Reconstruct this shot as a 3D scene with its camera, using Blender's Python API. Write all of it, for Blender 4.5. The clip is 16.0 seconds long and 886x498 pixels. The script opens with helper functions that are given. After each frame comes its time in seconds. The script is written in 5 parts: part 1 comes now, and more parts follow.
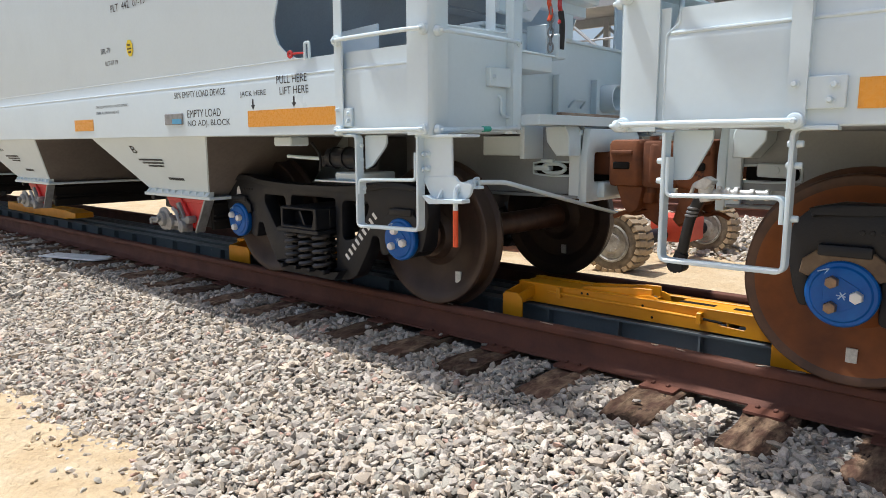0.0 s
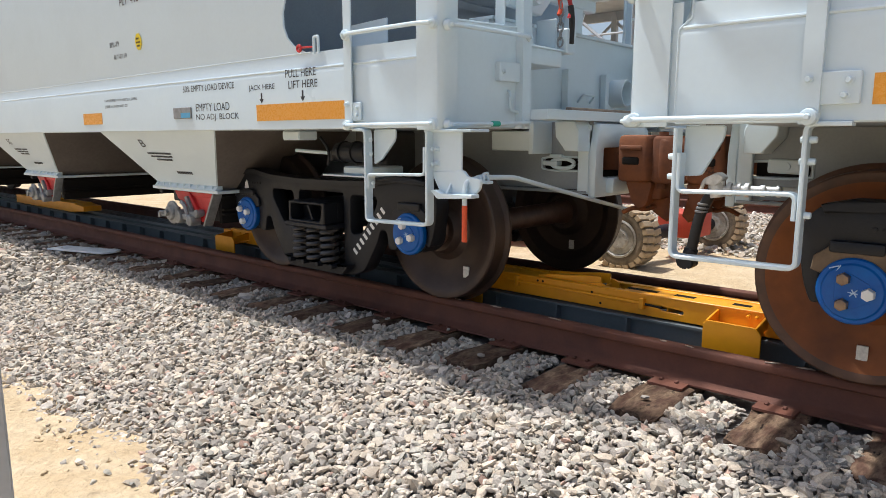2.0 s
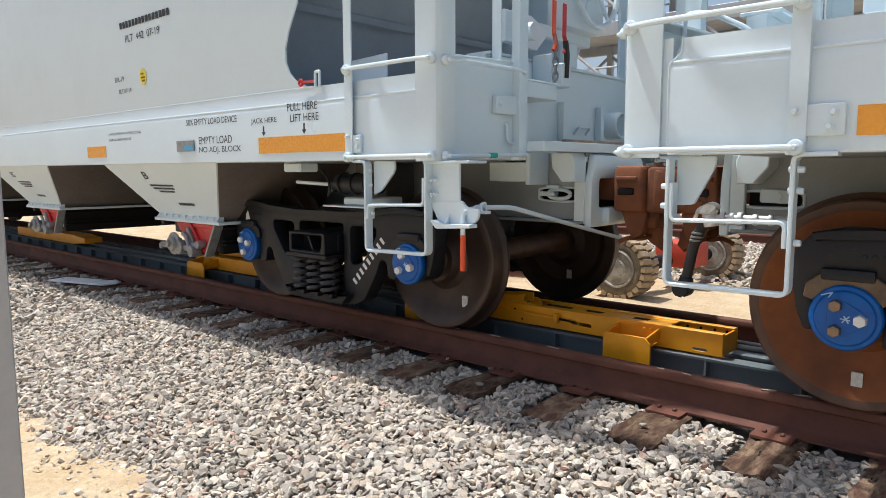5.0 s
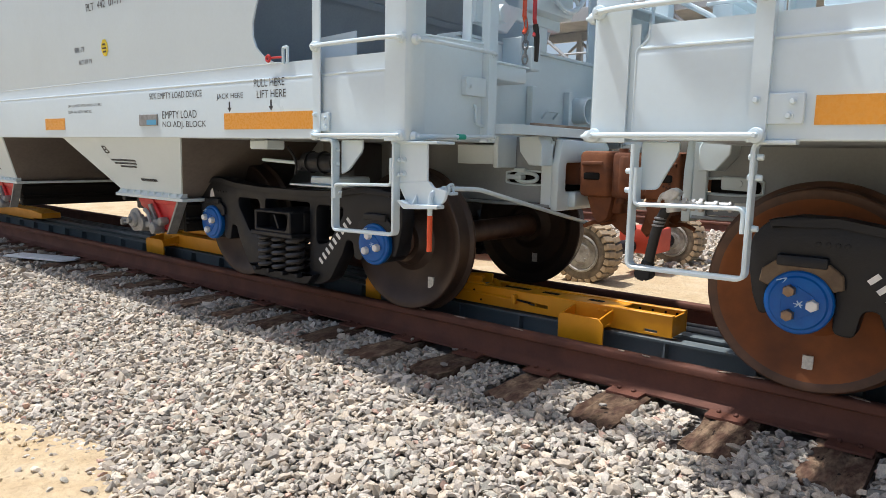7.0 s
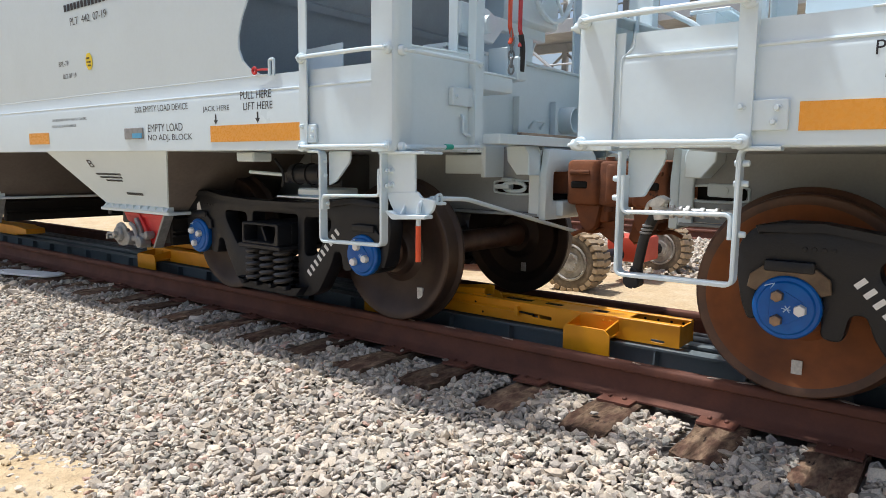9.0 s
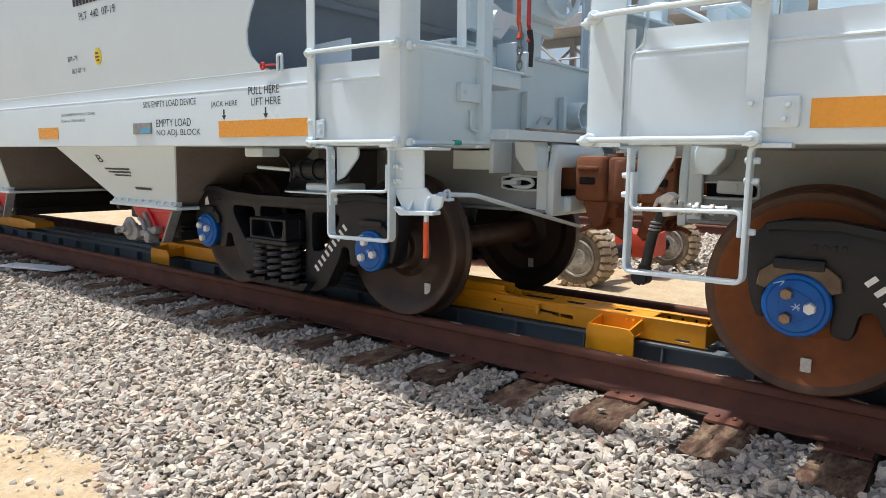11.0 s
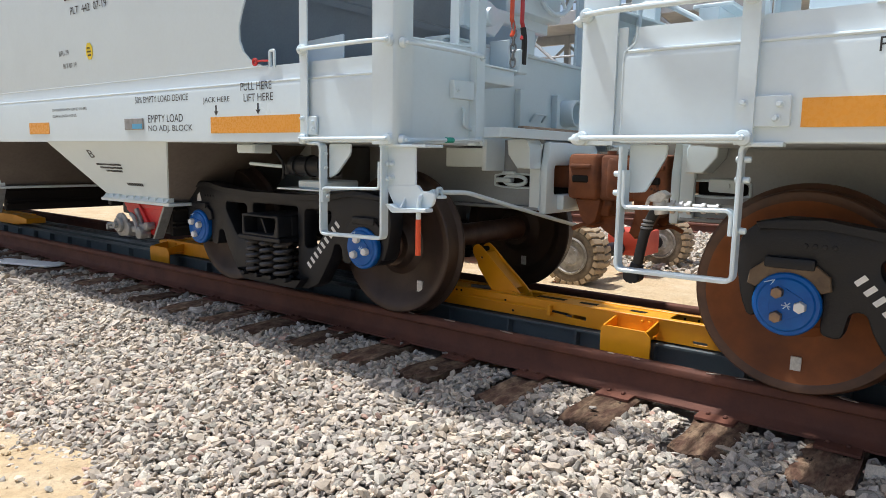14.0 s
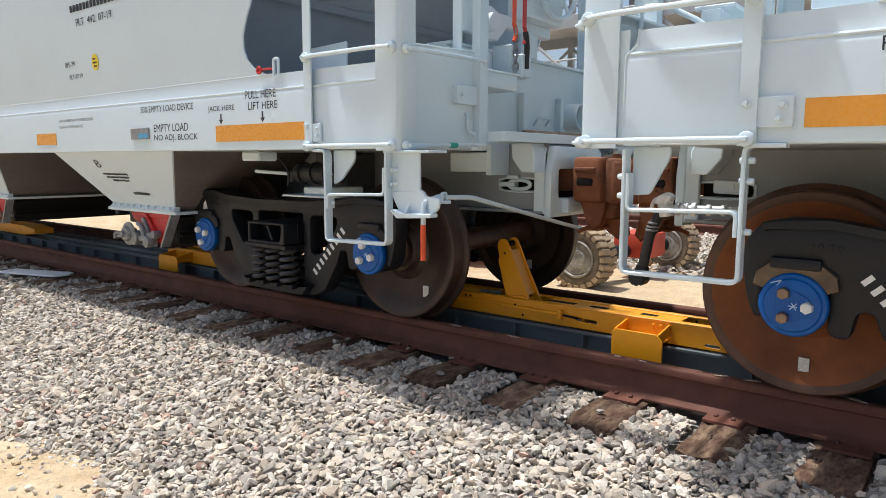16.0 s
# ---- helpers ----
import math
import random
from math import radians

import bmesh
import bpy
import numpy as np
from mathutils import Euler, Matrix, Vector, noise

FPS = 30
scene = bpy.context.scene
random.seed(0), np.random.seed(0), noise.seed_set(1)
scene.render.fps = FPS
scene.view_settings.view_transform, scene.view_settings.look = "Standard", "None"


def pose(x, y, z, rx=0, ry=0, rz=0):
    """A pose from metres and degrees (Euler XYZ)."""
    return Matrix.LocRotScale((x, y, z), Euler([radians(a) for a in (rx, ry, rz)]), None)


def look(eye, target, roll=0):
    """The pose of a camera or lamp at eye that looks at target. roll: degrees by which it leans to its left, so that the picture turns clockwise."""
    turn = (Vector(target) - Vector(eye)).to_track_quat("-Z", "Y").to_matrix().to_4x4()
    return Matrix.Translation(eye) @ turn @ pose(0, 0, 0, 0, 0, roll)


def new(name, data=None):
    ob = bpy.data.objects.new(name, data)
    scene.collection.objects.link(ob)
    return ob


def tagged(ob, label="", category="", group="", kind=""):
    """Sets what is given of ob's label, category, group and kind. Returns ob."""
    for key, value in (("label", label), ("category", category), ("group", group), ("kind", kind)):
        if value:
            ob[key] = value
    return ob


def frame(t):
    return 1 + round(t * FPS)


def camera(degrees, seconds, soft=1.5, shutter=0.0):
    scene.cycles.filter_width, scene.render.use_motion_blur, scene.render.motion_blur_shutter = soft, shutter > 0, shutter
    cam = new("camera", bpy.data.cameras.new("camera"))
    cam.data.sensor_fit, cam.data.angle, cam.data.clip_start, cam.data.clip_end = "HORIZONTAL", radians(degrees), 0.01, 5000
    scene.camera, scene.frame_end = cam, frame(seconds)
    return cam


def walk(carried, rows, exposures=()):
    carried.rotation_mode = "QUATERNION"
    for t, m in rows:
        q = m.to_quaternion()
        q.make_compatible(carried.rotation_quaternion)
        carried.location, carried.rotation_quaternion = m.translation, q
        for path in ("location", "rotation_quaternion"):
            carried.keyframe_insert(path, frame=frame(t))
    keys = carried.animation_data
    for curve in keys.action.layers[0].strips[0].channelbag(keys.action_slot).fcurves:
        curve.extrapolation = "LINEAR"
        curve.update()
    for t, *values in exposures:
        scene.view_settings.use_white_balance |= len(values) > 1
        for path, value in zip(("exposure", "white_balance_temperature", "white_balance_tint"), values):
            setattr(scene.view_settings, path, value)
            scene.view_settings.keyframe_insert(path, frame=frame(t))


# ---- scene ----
cam = camera(65.8, 16.0, soft=0.7)
PATH = [
    (0, (2.963, -4.096, 1.044), (1.662, -2.608, 0.739), -0.2),
    (0.5, (2.958, -4.101, 1.044), (1.657, -2.614, 0.735), -0.4),
    (1, (2.96, -4.106, 1.041), (1.657, -2.621, 0.727), -0.2),
    (1.5, (2.954, -4.103, 1.045), (1.65, -2.621, 0.725), -0.2),
    (2, (2.949, -4.104, 1.044), (1.637, -2.628, 0.724), 0.0),
    (2.5, (2.948, -4.11, 1.043), (1.625, -2.645, 0.723), 0.0),
    (3, (2.948, -4.102, 1.041), (1.63, -2.633, 0.718), 0.1),
    (3.5, (2.948, -4.11, 1.043), (1.635, -2.637, 0.718), -0.0),
    (4, (2.971, -4.128, 1.038), (1.658, -2.639, 0.794), -0.2),
    (4.2, (2.976, -4.132, 1.043), (1.652, -2.65, 0.818), -0.4),
    (6.3, (2.987, -4.148, 1.032), (1.686, -2.649, 0.785), 0.7),
    (6.5, (2.983, -4.136, 1.032), (1.685, -2.639, 0.761), 0.7),
    (7, (2.994, -4.15, 1.029), (1.754, -2.605, 0.752), 1.2),
    (7.5, (2.993, -4.141, 1.036), (1.779, -2.575, 0.756), 0.8),
    (8, (3.006, -4.143, 1.023), (1.834, -2.541, 0.776), -0.2),
    (8.5, (2.994, -4.136, 1.027), (1.789, -2.558, 0.783), 0.3),
    (9, (2.989, -4.146, 1.022), (1.772, -2.577, 0.778), 0.6),
    (11.5, (2.982, -4.147, 1.032), (1.751, -2.594, 0.768), 0.7),
    (12, (2.983, -4.144, 1.034), (1.755, -2.588, 0.766), 0.8),
    (12.5, (2.98, -4.15, 1.03), (1.758, -2.588, 0.766), 1.0),
    (13, (2.982, -4.145, 1.032), (1.759, -2.584, 0.766), 0.9),
    (13.5, (2.987, -4.14, 1.031), (1.771, -2.574, 0.766), 0.9),
    (14, (2.988, -4.139, 1.031), (1.772, -2.574, 0.763), 1.0),
    (14.5, (2.987, -4.144, 1.03), (1.773, -2.577, 0.762), 0.9),
    (15, (2.992, -4.144, 1.029), (1.783, -2.573, 0.762), 0.9),
    (15.5, (2.995, -4.149, 1.019), (1.782, -2.58, 0.762), 0.7),
    (16, (2.996, -4.139, 1.032), (1.764, -2.584, 0.778), 0.2),
]
walk(cam, [(t, look(eye, target, roll)) for t, eye, target, roll in PATH], [(0.0, 0.22, 6260, 10.5), (16.0, 0.22, 6260, 10.5)])

# ---- light ----
world = bpy.data.worlds.new("sky")
scene.world = world
world.use_nodes = True
_wn = world.node_tree
_wn.nodes.clear()
_sky = _wn.nodes.new("ShaderNodeTexSky")
_sky.sky_type = "NISHITA"
_sky.sun_disc = False
SUN_TO = Vector((0.48, 0.105, -1.30)).normalized()     # the way the sunlight goes
_sky.sun_elevation = math.asin(-SUN_TO.z)
_sky.sun_rotation = math.atan2(-SUN_TO.x, -SUN_TO.y)
_sky.air_density, _sky.dust_density, _sky.ozone_density = 1.0, 4.0, 1.0
_bg = _wn.nodes.new("ShaderNodeBackground")
_bg.inputs["Strength"].default_value = 0.132
_wo = _wn.nodes.new("ShaderNodeOutputWorld")
_wn.links.new(_sky.outputs[0], _bg.inputs[0])
_wn.links.new(_bg.outputs[0], _wo.inputs[0])
_sl = bpy.data.lights.new("sun", "SUN")
_sl.energy, _sl.angle, _sl.color = 4.5, radians(1.6), (1.0, 0.985, 0.955)
sun = new("sun", _sl)
sun.matrix_world = look((0, 0, 20), Vector((0, 0, 20)) + SUN_TO)

# ---- materials ----
def material(name, base, rough=0.5, metal=0.0, second=None, scale=6.0, amount=0.5, fine=60.0, fine_amount=0.15,
             bump=0.15, bump_scale=80.0, coat=0.0, spots=None, spot_scale=14.0, spot_at=0.62, rand=0.0, island=False, rough_var=0.12, spec=0.5, dist=0.004, stretch=None):
    """A worn surface: base colour broken by stains (second), fine grain, spots of a third colour and relief."""
    m = bpy.data.materials.new(name)
    m.use_nodes = True
    nt = m.node_tree
    N, L = nt.nodes, nt.links
    b = N["Principled BSDF"]
    co = N.new("ShaderNodeTexCoord").outputs["Object"]
    if stretch:
        mp = N.new("ShaderNodeMapping")
        mp.inputs["Scale"].default_value = stretch
        L.new(co, mp.inputs["Vector"])
        co = mp.outputs[0]
    def tex(sc, det=4.0, ro=0.6):
        n = N.new("ShaderNodeTexNoise")
        n.inputs["Scale"].default_value, n.inputs["Detail"].default_value, n.inputs["Roughness"].default_value = sc, det, ro
        L.new(co, n.inputs["Vector"])
        return n.outputs["Fac"]
    def ramp(fac, lo, hi):
        n = N.new("ShaderNodeMapRange")
        n.inputs["From Min"].default_value, n.inputs["From Max"].default_value = lo, hi
        L.new(fac, n.inputs["Value"])
        return n.outputs[0]
    def mix(fac, a, c, mode="MIX"):
        n = N.new("ShaderNodeMix")
        n.data_type, n.blend_type = "RGBA", mode
        if isinstance(fac, float):
            n.inputs[0].default_value = fac
        else:
            L.new(fac, n.inputs[0])
        for k, v in ((6, a), (7, c)):
            if isinstance(v, tuple):
                n.inputs[k].default_value = (*v, 1)
            else:
                L.new(v, n.inputs[k])
        return n.outputs[2]
    def times(a, k):
        n = N.new("ShaderNodeMath")
        n.operation = "MULTIPLY"
        L.new(a, n.inputs[0])
        n.inputs[1].default_value = k
        return n.outputs[0]
    big = tex(scale)
    colour = base
    if second:
        colour = mix(times(ramp(big, 0.38, 0.68), amount), base, second)
    grain = tex(fine, 3.0)
    dark = tuple(c * 0.45 for c in base)
    colour = mix(times(ramp(grain, 0.4, 0.75), fine_amount), colour, dark)
    if spots:
        colour = mix(ramp(tex(spot_scale, 5.0, 0.7), spot_at, spot_at + 0.05), colour, spots)
    if rand:
        info = N.new("ShaderNodeNewGeometry").outputs["Random Per Island"] if island else N.new("ShaderNodeObjectInfo").outputs["Random"]
        n = N.new("ShaderNodeHueSaturation")
        L.new(ramp(info, 0.0, 1.0), n.inputs["Value"])
        k = n.inputs["Value"].links[0].from_node
        k.inputs["To Min"].default_value, k.inputs["To Max"].default_value = 1 - rand, 1 + rand
        if isinstance(colour, tuple):
            n.inputs["Color"].default_value = (*colour, 1)
        else:
            L.new(colour, n.inputs["Color"])
        colour = n.outputs[0]
    if isinstance(colour, tuple):
        b.inputs["Base Color"].default_value = (*colour, 1)
    else:
        L.new(colour, b.inputs["Base Color"])
    r = ramp(big, 0.2, 0.8)
    k = r.node
    k.inputs["To Min"].default_value, k.inputs["To Max"].default_value = max(rough - rough_var, 0.03), min(rough + rough_var, 1)
    L.new(r, b.inputs["Roughness"])
    b.inputs["Metallic"].default_value = metal
    b.inputs["Specular IOR Level"].default_value = spec
    b.inputs["Coat Weight"].default_value = coat
    b.inputs["Coat Roughness"].default_value = 0.12
    if bump:
        n = N.new("ShaderNodeBump")
        n.inputs["Strength"].default_value, n.inputs["Distance"].default_value = bump, dist
        L.new(tex(bump_scale, 5.0), n.inputs["Height"])
        L.new(n.outputs[0], b.inputs["Normal"])
    return m


M_paint = material("grey_white_paint", (0.615, 0.725, 0.775), 0.36, second=(0.575, 0.675, 0.72), scale=1.7, amount=0.5, fine=35, fine_amount=0.04, bump=0.04, bump_scale=14, coat=0.25)
# Underframe grey taken darker, with the shade beneath the car in its colour.
M_under = material("shade_dark_underframe_paint", (0.105, 0.11, 0.112), 0.65, second=(0.065, 0.062, 0.06), scale=3.5, amount=0.6, bump=0.08)
M_brown_sheet = material("dark_brown_sheet", (0.115, 0.10, 0.09), 0.75, second=(0.17, 0.15, 0.135), scale=2.2, amount=0.7, fine=30, fine_amount=0.25, bump=0.1, bump_scale=40)
# Body paint darkened to hold the shade under and behind the car.
M_slope = material("shaded_hopper_paint", (0.30, 0.335, 0.355), 0.5, second=(0.245, 0.27, 0.285), scale=2.5, amount=0.6, bump=0.05)
M_black = material("black_casting", (0.0065, 0.008, 0.0115), 0.5, spec=0.38, second=(0.014, 0.0145, 0.017), scale=7, amount=0.7, bump=0.3, bump_scale=120)
M_wheel = material("oxidised_wheel_steel", (0.066, 0.042, 0.032), 0.46, metal=0.35, second=(0.038, 0.027, 0.023), scale=5, amount=0.8, bump=0.12, bump_scale=60)
M_wheel_rust = material("rusted_wheel_plate", (0.27, 0.088, 0.024), 0.62, metal=0.0, spec=0.3, second=(0.10, 0.04, 0.022), scale=2.4, amount=0.9, bump=0.2, bump_scale=70, spots=(0.05, 0.028, 0.02), spot_scale=4, spot_at=0.69)
M_tread = material("dark_wheel_rim", (0.115, 0.056, 0.032), 0.5, metal=0.1, second=(0.055, 0.032, 0.024), scale=9, amount=0.8, bump=0.08)
M_rail = material("rusted_rail", (0.15, 0.058, 0.037), 0.76, metal=0.0, spec=0.3, second=(0.095, 0.045, 0.034), scale=5, amount=0.8, bump=0.25, bump_scale=90, spots=(0.24, 0.13, 0.08), spot_scale=17, spot_at=0.72)
M_tie = material("weathered_creosote_wood", (0.12, 0.066, 0.045), 0.92, spec=0.2, second=(0.42, 0.30, 0.19), scale=2.2, amount=0.75, fine=9, fine_amount=0.75, bump=1.0, bump_scale=6, dist=0.012, rand=0.3, stretch=(7.0, 2.4, 6.0), spots=(0.03, 0.02, 0.016), spot_scale=4.5, spot_at=0.63)
M_sand = material("pale_sand", (0.47, 0.355, 0.215), 0.97, spec=0.15, second=(0.56, 0.455, 0.31), scale=3.0, amount=0.8, fine=26, fine_amount=0.3, bump=1.0, bump_scale=16, dist=0.035)
M_stone = material("crushed_granite", (0.425, 0.375, 0.318), 0.92, spec=0.25, second=(0.56, 0.505, 0.43), scale=13, amount=0.7, fine=150, fine_amount=0.45, bump=0.5, bump_scale=160, rand=0.40, island=True)
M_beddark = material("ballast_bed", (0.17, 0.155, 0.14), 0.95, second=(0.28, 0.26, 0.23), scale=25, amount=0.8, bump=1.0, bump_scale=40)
M_yellow = material("yellow_paint", (0.79, 0.335, 0.006), 0.42, second=(0.68, 0.27, 0.006), scale=5, amount=0.6, fine=30, fine_amount=0.06, bump=0.06, bump_scale=30, spots=(0.28, 0.13, 0.03), spot_scale=9, spot_at=0.74)
M_slate = material("slate_blue_paint", (0.115, 0.14, 0.147), 0.5, second=(0.15, 0.168, 0.172), scale=4, amount=0.7, bump=0.08, spots=(0.36, 0.34, 0.30), spot_scale=5, spot_at=0.70)
M_blue = material("blue_cap_paint", (0.0, 0.085, 0.36), 0.38, spec=0.35, second=(0.002, 0.13, 0.44), scale=16, amount=0.6, bump=0.06, fine=60, fine_amount=0.12)
M_orange = material("amber_reflective_sheet", (0.72, 0.31, 0.035), 0.28, second=(0.78, 0.36, 0.05), scale=60, amount=0.4, bump=0.0)
M_ink = material("black_stencil", (0.02, 0.02, 0.024), 0.6, bump=0.0)
M_rust = material("bare_rusted_casting", (0.21, 0.078, 0.034), 0.78, metal=0.0, spec=0.3, second=(0.10, 0.045, 0.03), scale=7, amount=0.8, bump=0.5, bump_scale=55, spots=(0.045, 0.025, 0.02), spot_scale=6, spot_at=0.64)


def add_plate(bm, outer, holes, axis, a, b, bevel=0.004, seg=1, m=None):
    """A plate with holes, in the other two axes, drawn out along axis from a to b."""
    def at(p, w):
        return Vector({"x": (w, p[0], p[1]), "y": (p[0], w, p[1]), "z": (p[0], p[1], w)}[axis])
    t = bmesh.new()
    edges = []
    for loop in (outer, *holes):
        vs = [t.verts.new(at(p, a)) for p in loop]
        edges += [t.edges.new((vs[i], vs[(i + 1) % len(vs)])) for i in range(len(vs))]
    bmesh.ops.triangle_fill(t, use_beauty=True, use_dissolve=False, edges=edges)
    rim = [e for e in t.edges if len(e.link_faces) == 1]
    ext = bmesh.ops.extrude_face_region(t, geom=t.faces[:])
    vs = [v for v in ext["geom"] if isinstance(v, bmesh.types.BMVert)]
    bmesh.ops.translate(t, verts=vs, vec=at((0, 0), b) - at((0, 0), a))
    bmesh.ops.recalc_face_normals(t, faces=t.faces)
    if bevel:
        sharp = [e for e in t.edges if len(e.link_faces) == 2 and e.calc_face_angle() > 0.9]
        bmesh.ops.bevel(t, geom=sharp, offset=bevel, segments=seg, affect="EDGES", profile=0.5)
    if m is not None:
        bmesh.ops.transform(t, matrix=m, verts=t.verts)
    me = bpy.data.meshes.new("tmp")
    t.to_mesh(me)
    t.free()
    bm.from_mesh(me)
    bpy.data.meshes.remove(me)
    return bm


def lettering(parent, body, x0, x1, z0, z1, y, mat, name="lettering", m=None):
    """Flat stencilled words that fill the given rectangle of an upright side."""
    cu = bpy.data.curves.new(name, "FONT")
    cu.body, cu.size, cu.extrude = body, 1.0, 0.0
    tmp = new("tmp_text", cu)
    bpy.context.view_layer.update()
    me = bpy.data.meshes.new_from_object(tmp.evaluated_get(bpy.context.evaluated_depsgraph_get()))
    bpy.data.objects.remove(tmp)
    bpy.data.curves.remove(cu)
    xs = [v.co.x for v in me.vertices]
    ys = [v.co.y for v in me.vertices]
    for v in me.vertices:
        v.co = Vector((x0 + (v.co.x - min(xs)) / (max(xs) - min(xs)) * (x1 - x0), y, z0 + (v.co.y - min(ys)) / (max(ys) - min(ys)) * (z1 - z0)))
    if m is not None:
        me.transform(m)
    me.name = name
    me.materials.append(mat)
    ob = new(name, me)
    ob.parent = parent
    return ob


def bars(parent, rows, y, mat, name="lettering", m=None):
    """Unreadable lines of writing as plain bars: x0, x1, z0, z1."""
    bm = B()
    for x0, x1, z0, z1 in rows:
        n = max(2, int((x1 - x0) / max(1.1 * (z1 - z0), 0.012)))
        for k in range(n):
            a = x0 + (x1 - x0) * k / n
            add_box(bm, a, a + (x1 - x0) / n * 0.66, y - 0.001, y, z0, z1, 0.0)
    if m is not None:
        bmesh.ops.transform(bm, matrix=m, verts=bm.verts)
    return part(name, bm, mat, parent, smooth=False)


def bolt_head(bm, c, d, r=0.016, h=0.014):
    """A round bolt head with its washer at c, standing out along d."""
    c, d = Vector(c), Vector(d).normalized()
    add_cyl(bm, c, c + d * 0.004, r * 1.35, seg=14)
    add_cyl(bm, c + d * 0.003, c + d * h, r, r * 0.62, seg=12)

# ---- helpers for shapes ----
def part(name, bm, mat, parent=None, label="", smooth=True, angle=35):
    """Links a bmesh as one mesh object, under a thing or a part."""
    bmesh.ops.recalc_face_normals(bm, faces=bm.faces)
    me = bpy.data.meshes.new(name)
    bm.to_mesh(me)
    bm.free()
    me.materials.append(mat)
    if smooth:
        for p in me.polygons:
            p.use_smooth = True
        me.set_sharp_from_angle(angle=radians(angle))
    ob = new(name, me)
    if parent is not None:
        ob.parent = parent
    if label:
        ob["label"] = label
    return ob


def share(name, me, parent, m):
    ob = new(name, me)
    ob.parent = parent
    ob.matrix_basis = m
    return ob


def empty(name, m=None):
    ob = new(name)
    ob.empty_display_size = 0.1
    if m is not None:
        ob.matrix_basis = m
    return ob


def add_box(bm, x0, x1, y0, y1, z0, z1, bevel=0.004, seg=1, m=None):
    geo = bmesh.ops.create_cube(bm, size=1.0)
    mm = Matrix.Translation(((x0 + x1) / 2, (y0 + y1) / 2, (z0 + z1) / 2)) @ Matrix.Diagonal((abs(x1 - x0), abs(y1 - y0), abs(z1 - z0), 1))
    if m is not None:
        mm = m @ mm
    bmesh.ops.transform(bm, matrix=mm, verts=geo["verts"])
    if bevel:
        es = list({e for v in geo["verts"] for e in v.link_edges})
        bmesh.ops.bevel(bm, geom=es, offset=bevel, segments=seg, affect="EDGES", profile=0.5)
    return bm


def add_cyl(bm, p0, p1, r, r2=None, seg=16, bevel=0.0):
    p0, p1 = Vector(p0), Vector(p1)
    d = p1 - p0
    geo = bmesh.ops.create_cone(bm, cap_ends=True, segments=seg, radius1=r, radius2=r if r2 is None else r2, depth=d.length)
    q = d.to_track_quat("Z", "Y").to_matrix().to_4x4()
    bmesh.ops.transform(bm, matrix=Matrix.Translation((p0 + p1) / 2) @ q, verts=geo["verts"])
    if bevel:
        es = [e for e in {e for v in geo["verts"] for e in v.link_edges} if any(len(f.verts) > 4 for f in e.link_faces)]
        bmesh.ops.bevel(bm, geom=es, offset=bevel, segments=2, affect="EDGES", profile=0.5)
    return bm


def add_prism(bm, pts, axis, a, b, bevel=0.0, seg=1, m=None):
    """A polygon in the other two axes, drawn out along axis from a to b."""
    def at(p, w):
        q = {"x": (w, p[0], p[1]), "y": (p[0], w, p[1]), "z": (p[0], p[1], w)}[axis]
        return m @ Vector(q) if m is not None else q
    lo = [bm.verts.new(at(p, a)) for p in pts]
    hi = [bm.verts.new(at(p, b)) for p in pts]
    n = len(pts)
    fs = [bm.faces.new(lo), bm.faces.new(hi[::-1])]
    fs += [bm.faces.new((lo[i], lo[(i + 1) % n], hi[(i + 1) % n], hi[i])) for i in range(n)]
    if bevel:
        es = list({e for f in fs[:2] for e in f.edges})
        bmesh.ops.bevel(bm, geom=es, offset=bevel, segments=seg, affect="EDGES", profile=0.5)
    return bm


def rounded(pts, r=0.02, n=4):
    """The polygon with its corners rounded; r may be one number or one for each corner."""
    out = []
    k = len(pts)
    for i in range(k):
        p, a, b = Vector(pts[i]), Vector(pts[i - 1]), Vector(pts[(i + 1) % k])
        ri = r[i] if isinstance(r, (list, tuple)) else r
        if ri <= 0:
            out.append(tuple(p))
            continue
        ua, ub = (a - p), (b - p)
        d = min(ri, ua.length * 0.48, ub.length * 0.48)
        pa, pb = p + ua.normalized() * d, p + ub.normalized() * d
        for j in range(n + 1):
            t = j / n
            out.append(tuple(pa * (1 - t) ** 2 + p * 2 * t * (1 - t) + pb * t * t))
    return out


def add_tube(bm, pts, r, seg=10, bend=0.03, flat=None):
    """A round bar along a line of points with rounded bends."""
    P = [Vector(p) for p in pts]
    line = [P[0]]
    for i in range(1, len(P) - 1):
        a, p, b = P[i - 1], P[i], P[i + 1]
        d = min(bend, (a - p).length * 0.45, (b - p).length * 0.45)
        pa, pb = p + (a - p).normalized() * d, p + (b - p).normalized() * d
        for j in range(5):
            t = j / 4
            line.append(pa * (1 - t) ** 2 + p * 2 * t * (1 - t) + pb * t * t)
    line.append(P[-1])
    rings, up = [], None
    for i, p in enumerate(line):
        d = (line[min(i + 1, len(line) - 1)] - line[max(i - 1, 0)]).normalized()
        if up is None:
            up = d.orthogonal().normalized()
        up = (up - d * up.dot(d)).normalized()
        side = d.cross(up)
        rings.append([bm.verts.new(p + r * (math.cos(2 * math.pi * k / seg) * up + math.sin(2 * math.pi * k / seg) * side)) for k in range(seg)])
    for a, b in zip(rings, rings[1:]):
        for k in range(seg):
            bm.faces.new((a[k], a[(k + 1) % seg], b[(k + 1) % seg], b[k]))
    bm.faces.new(rings[0][::-1])
    bm.faces.new(rings[-1])
    return bm


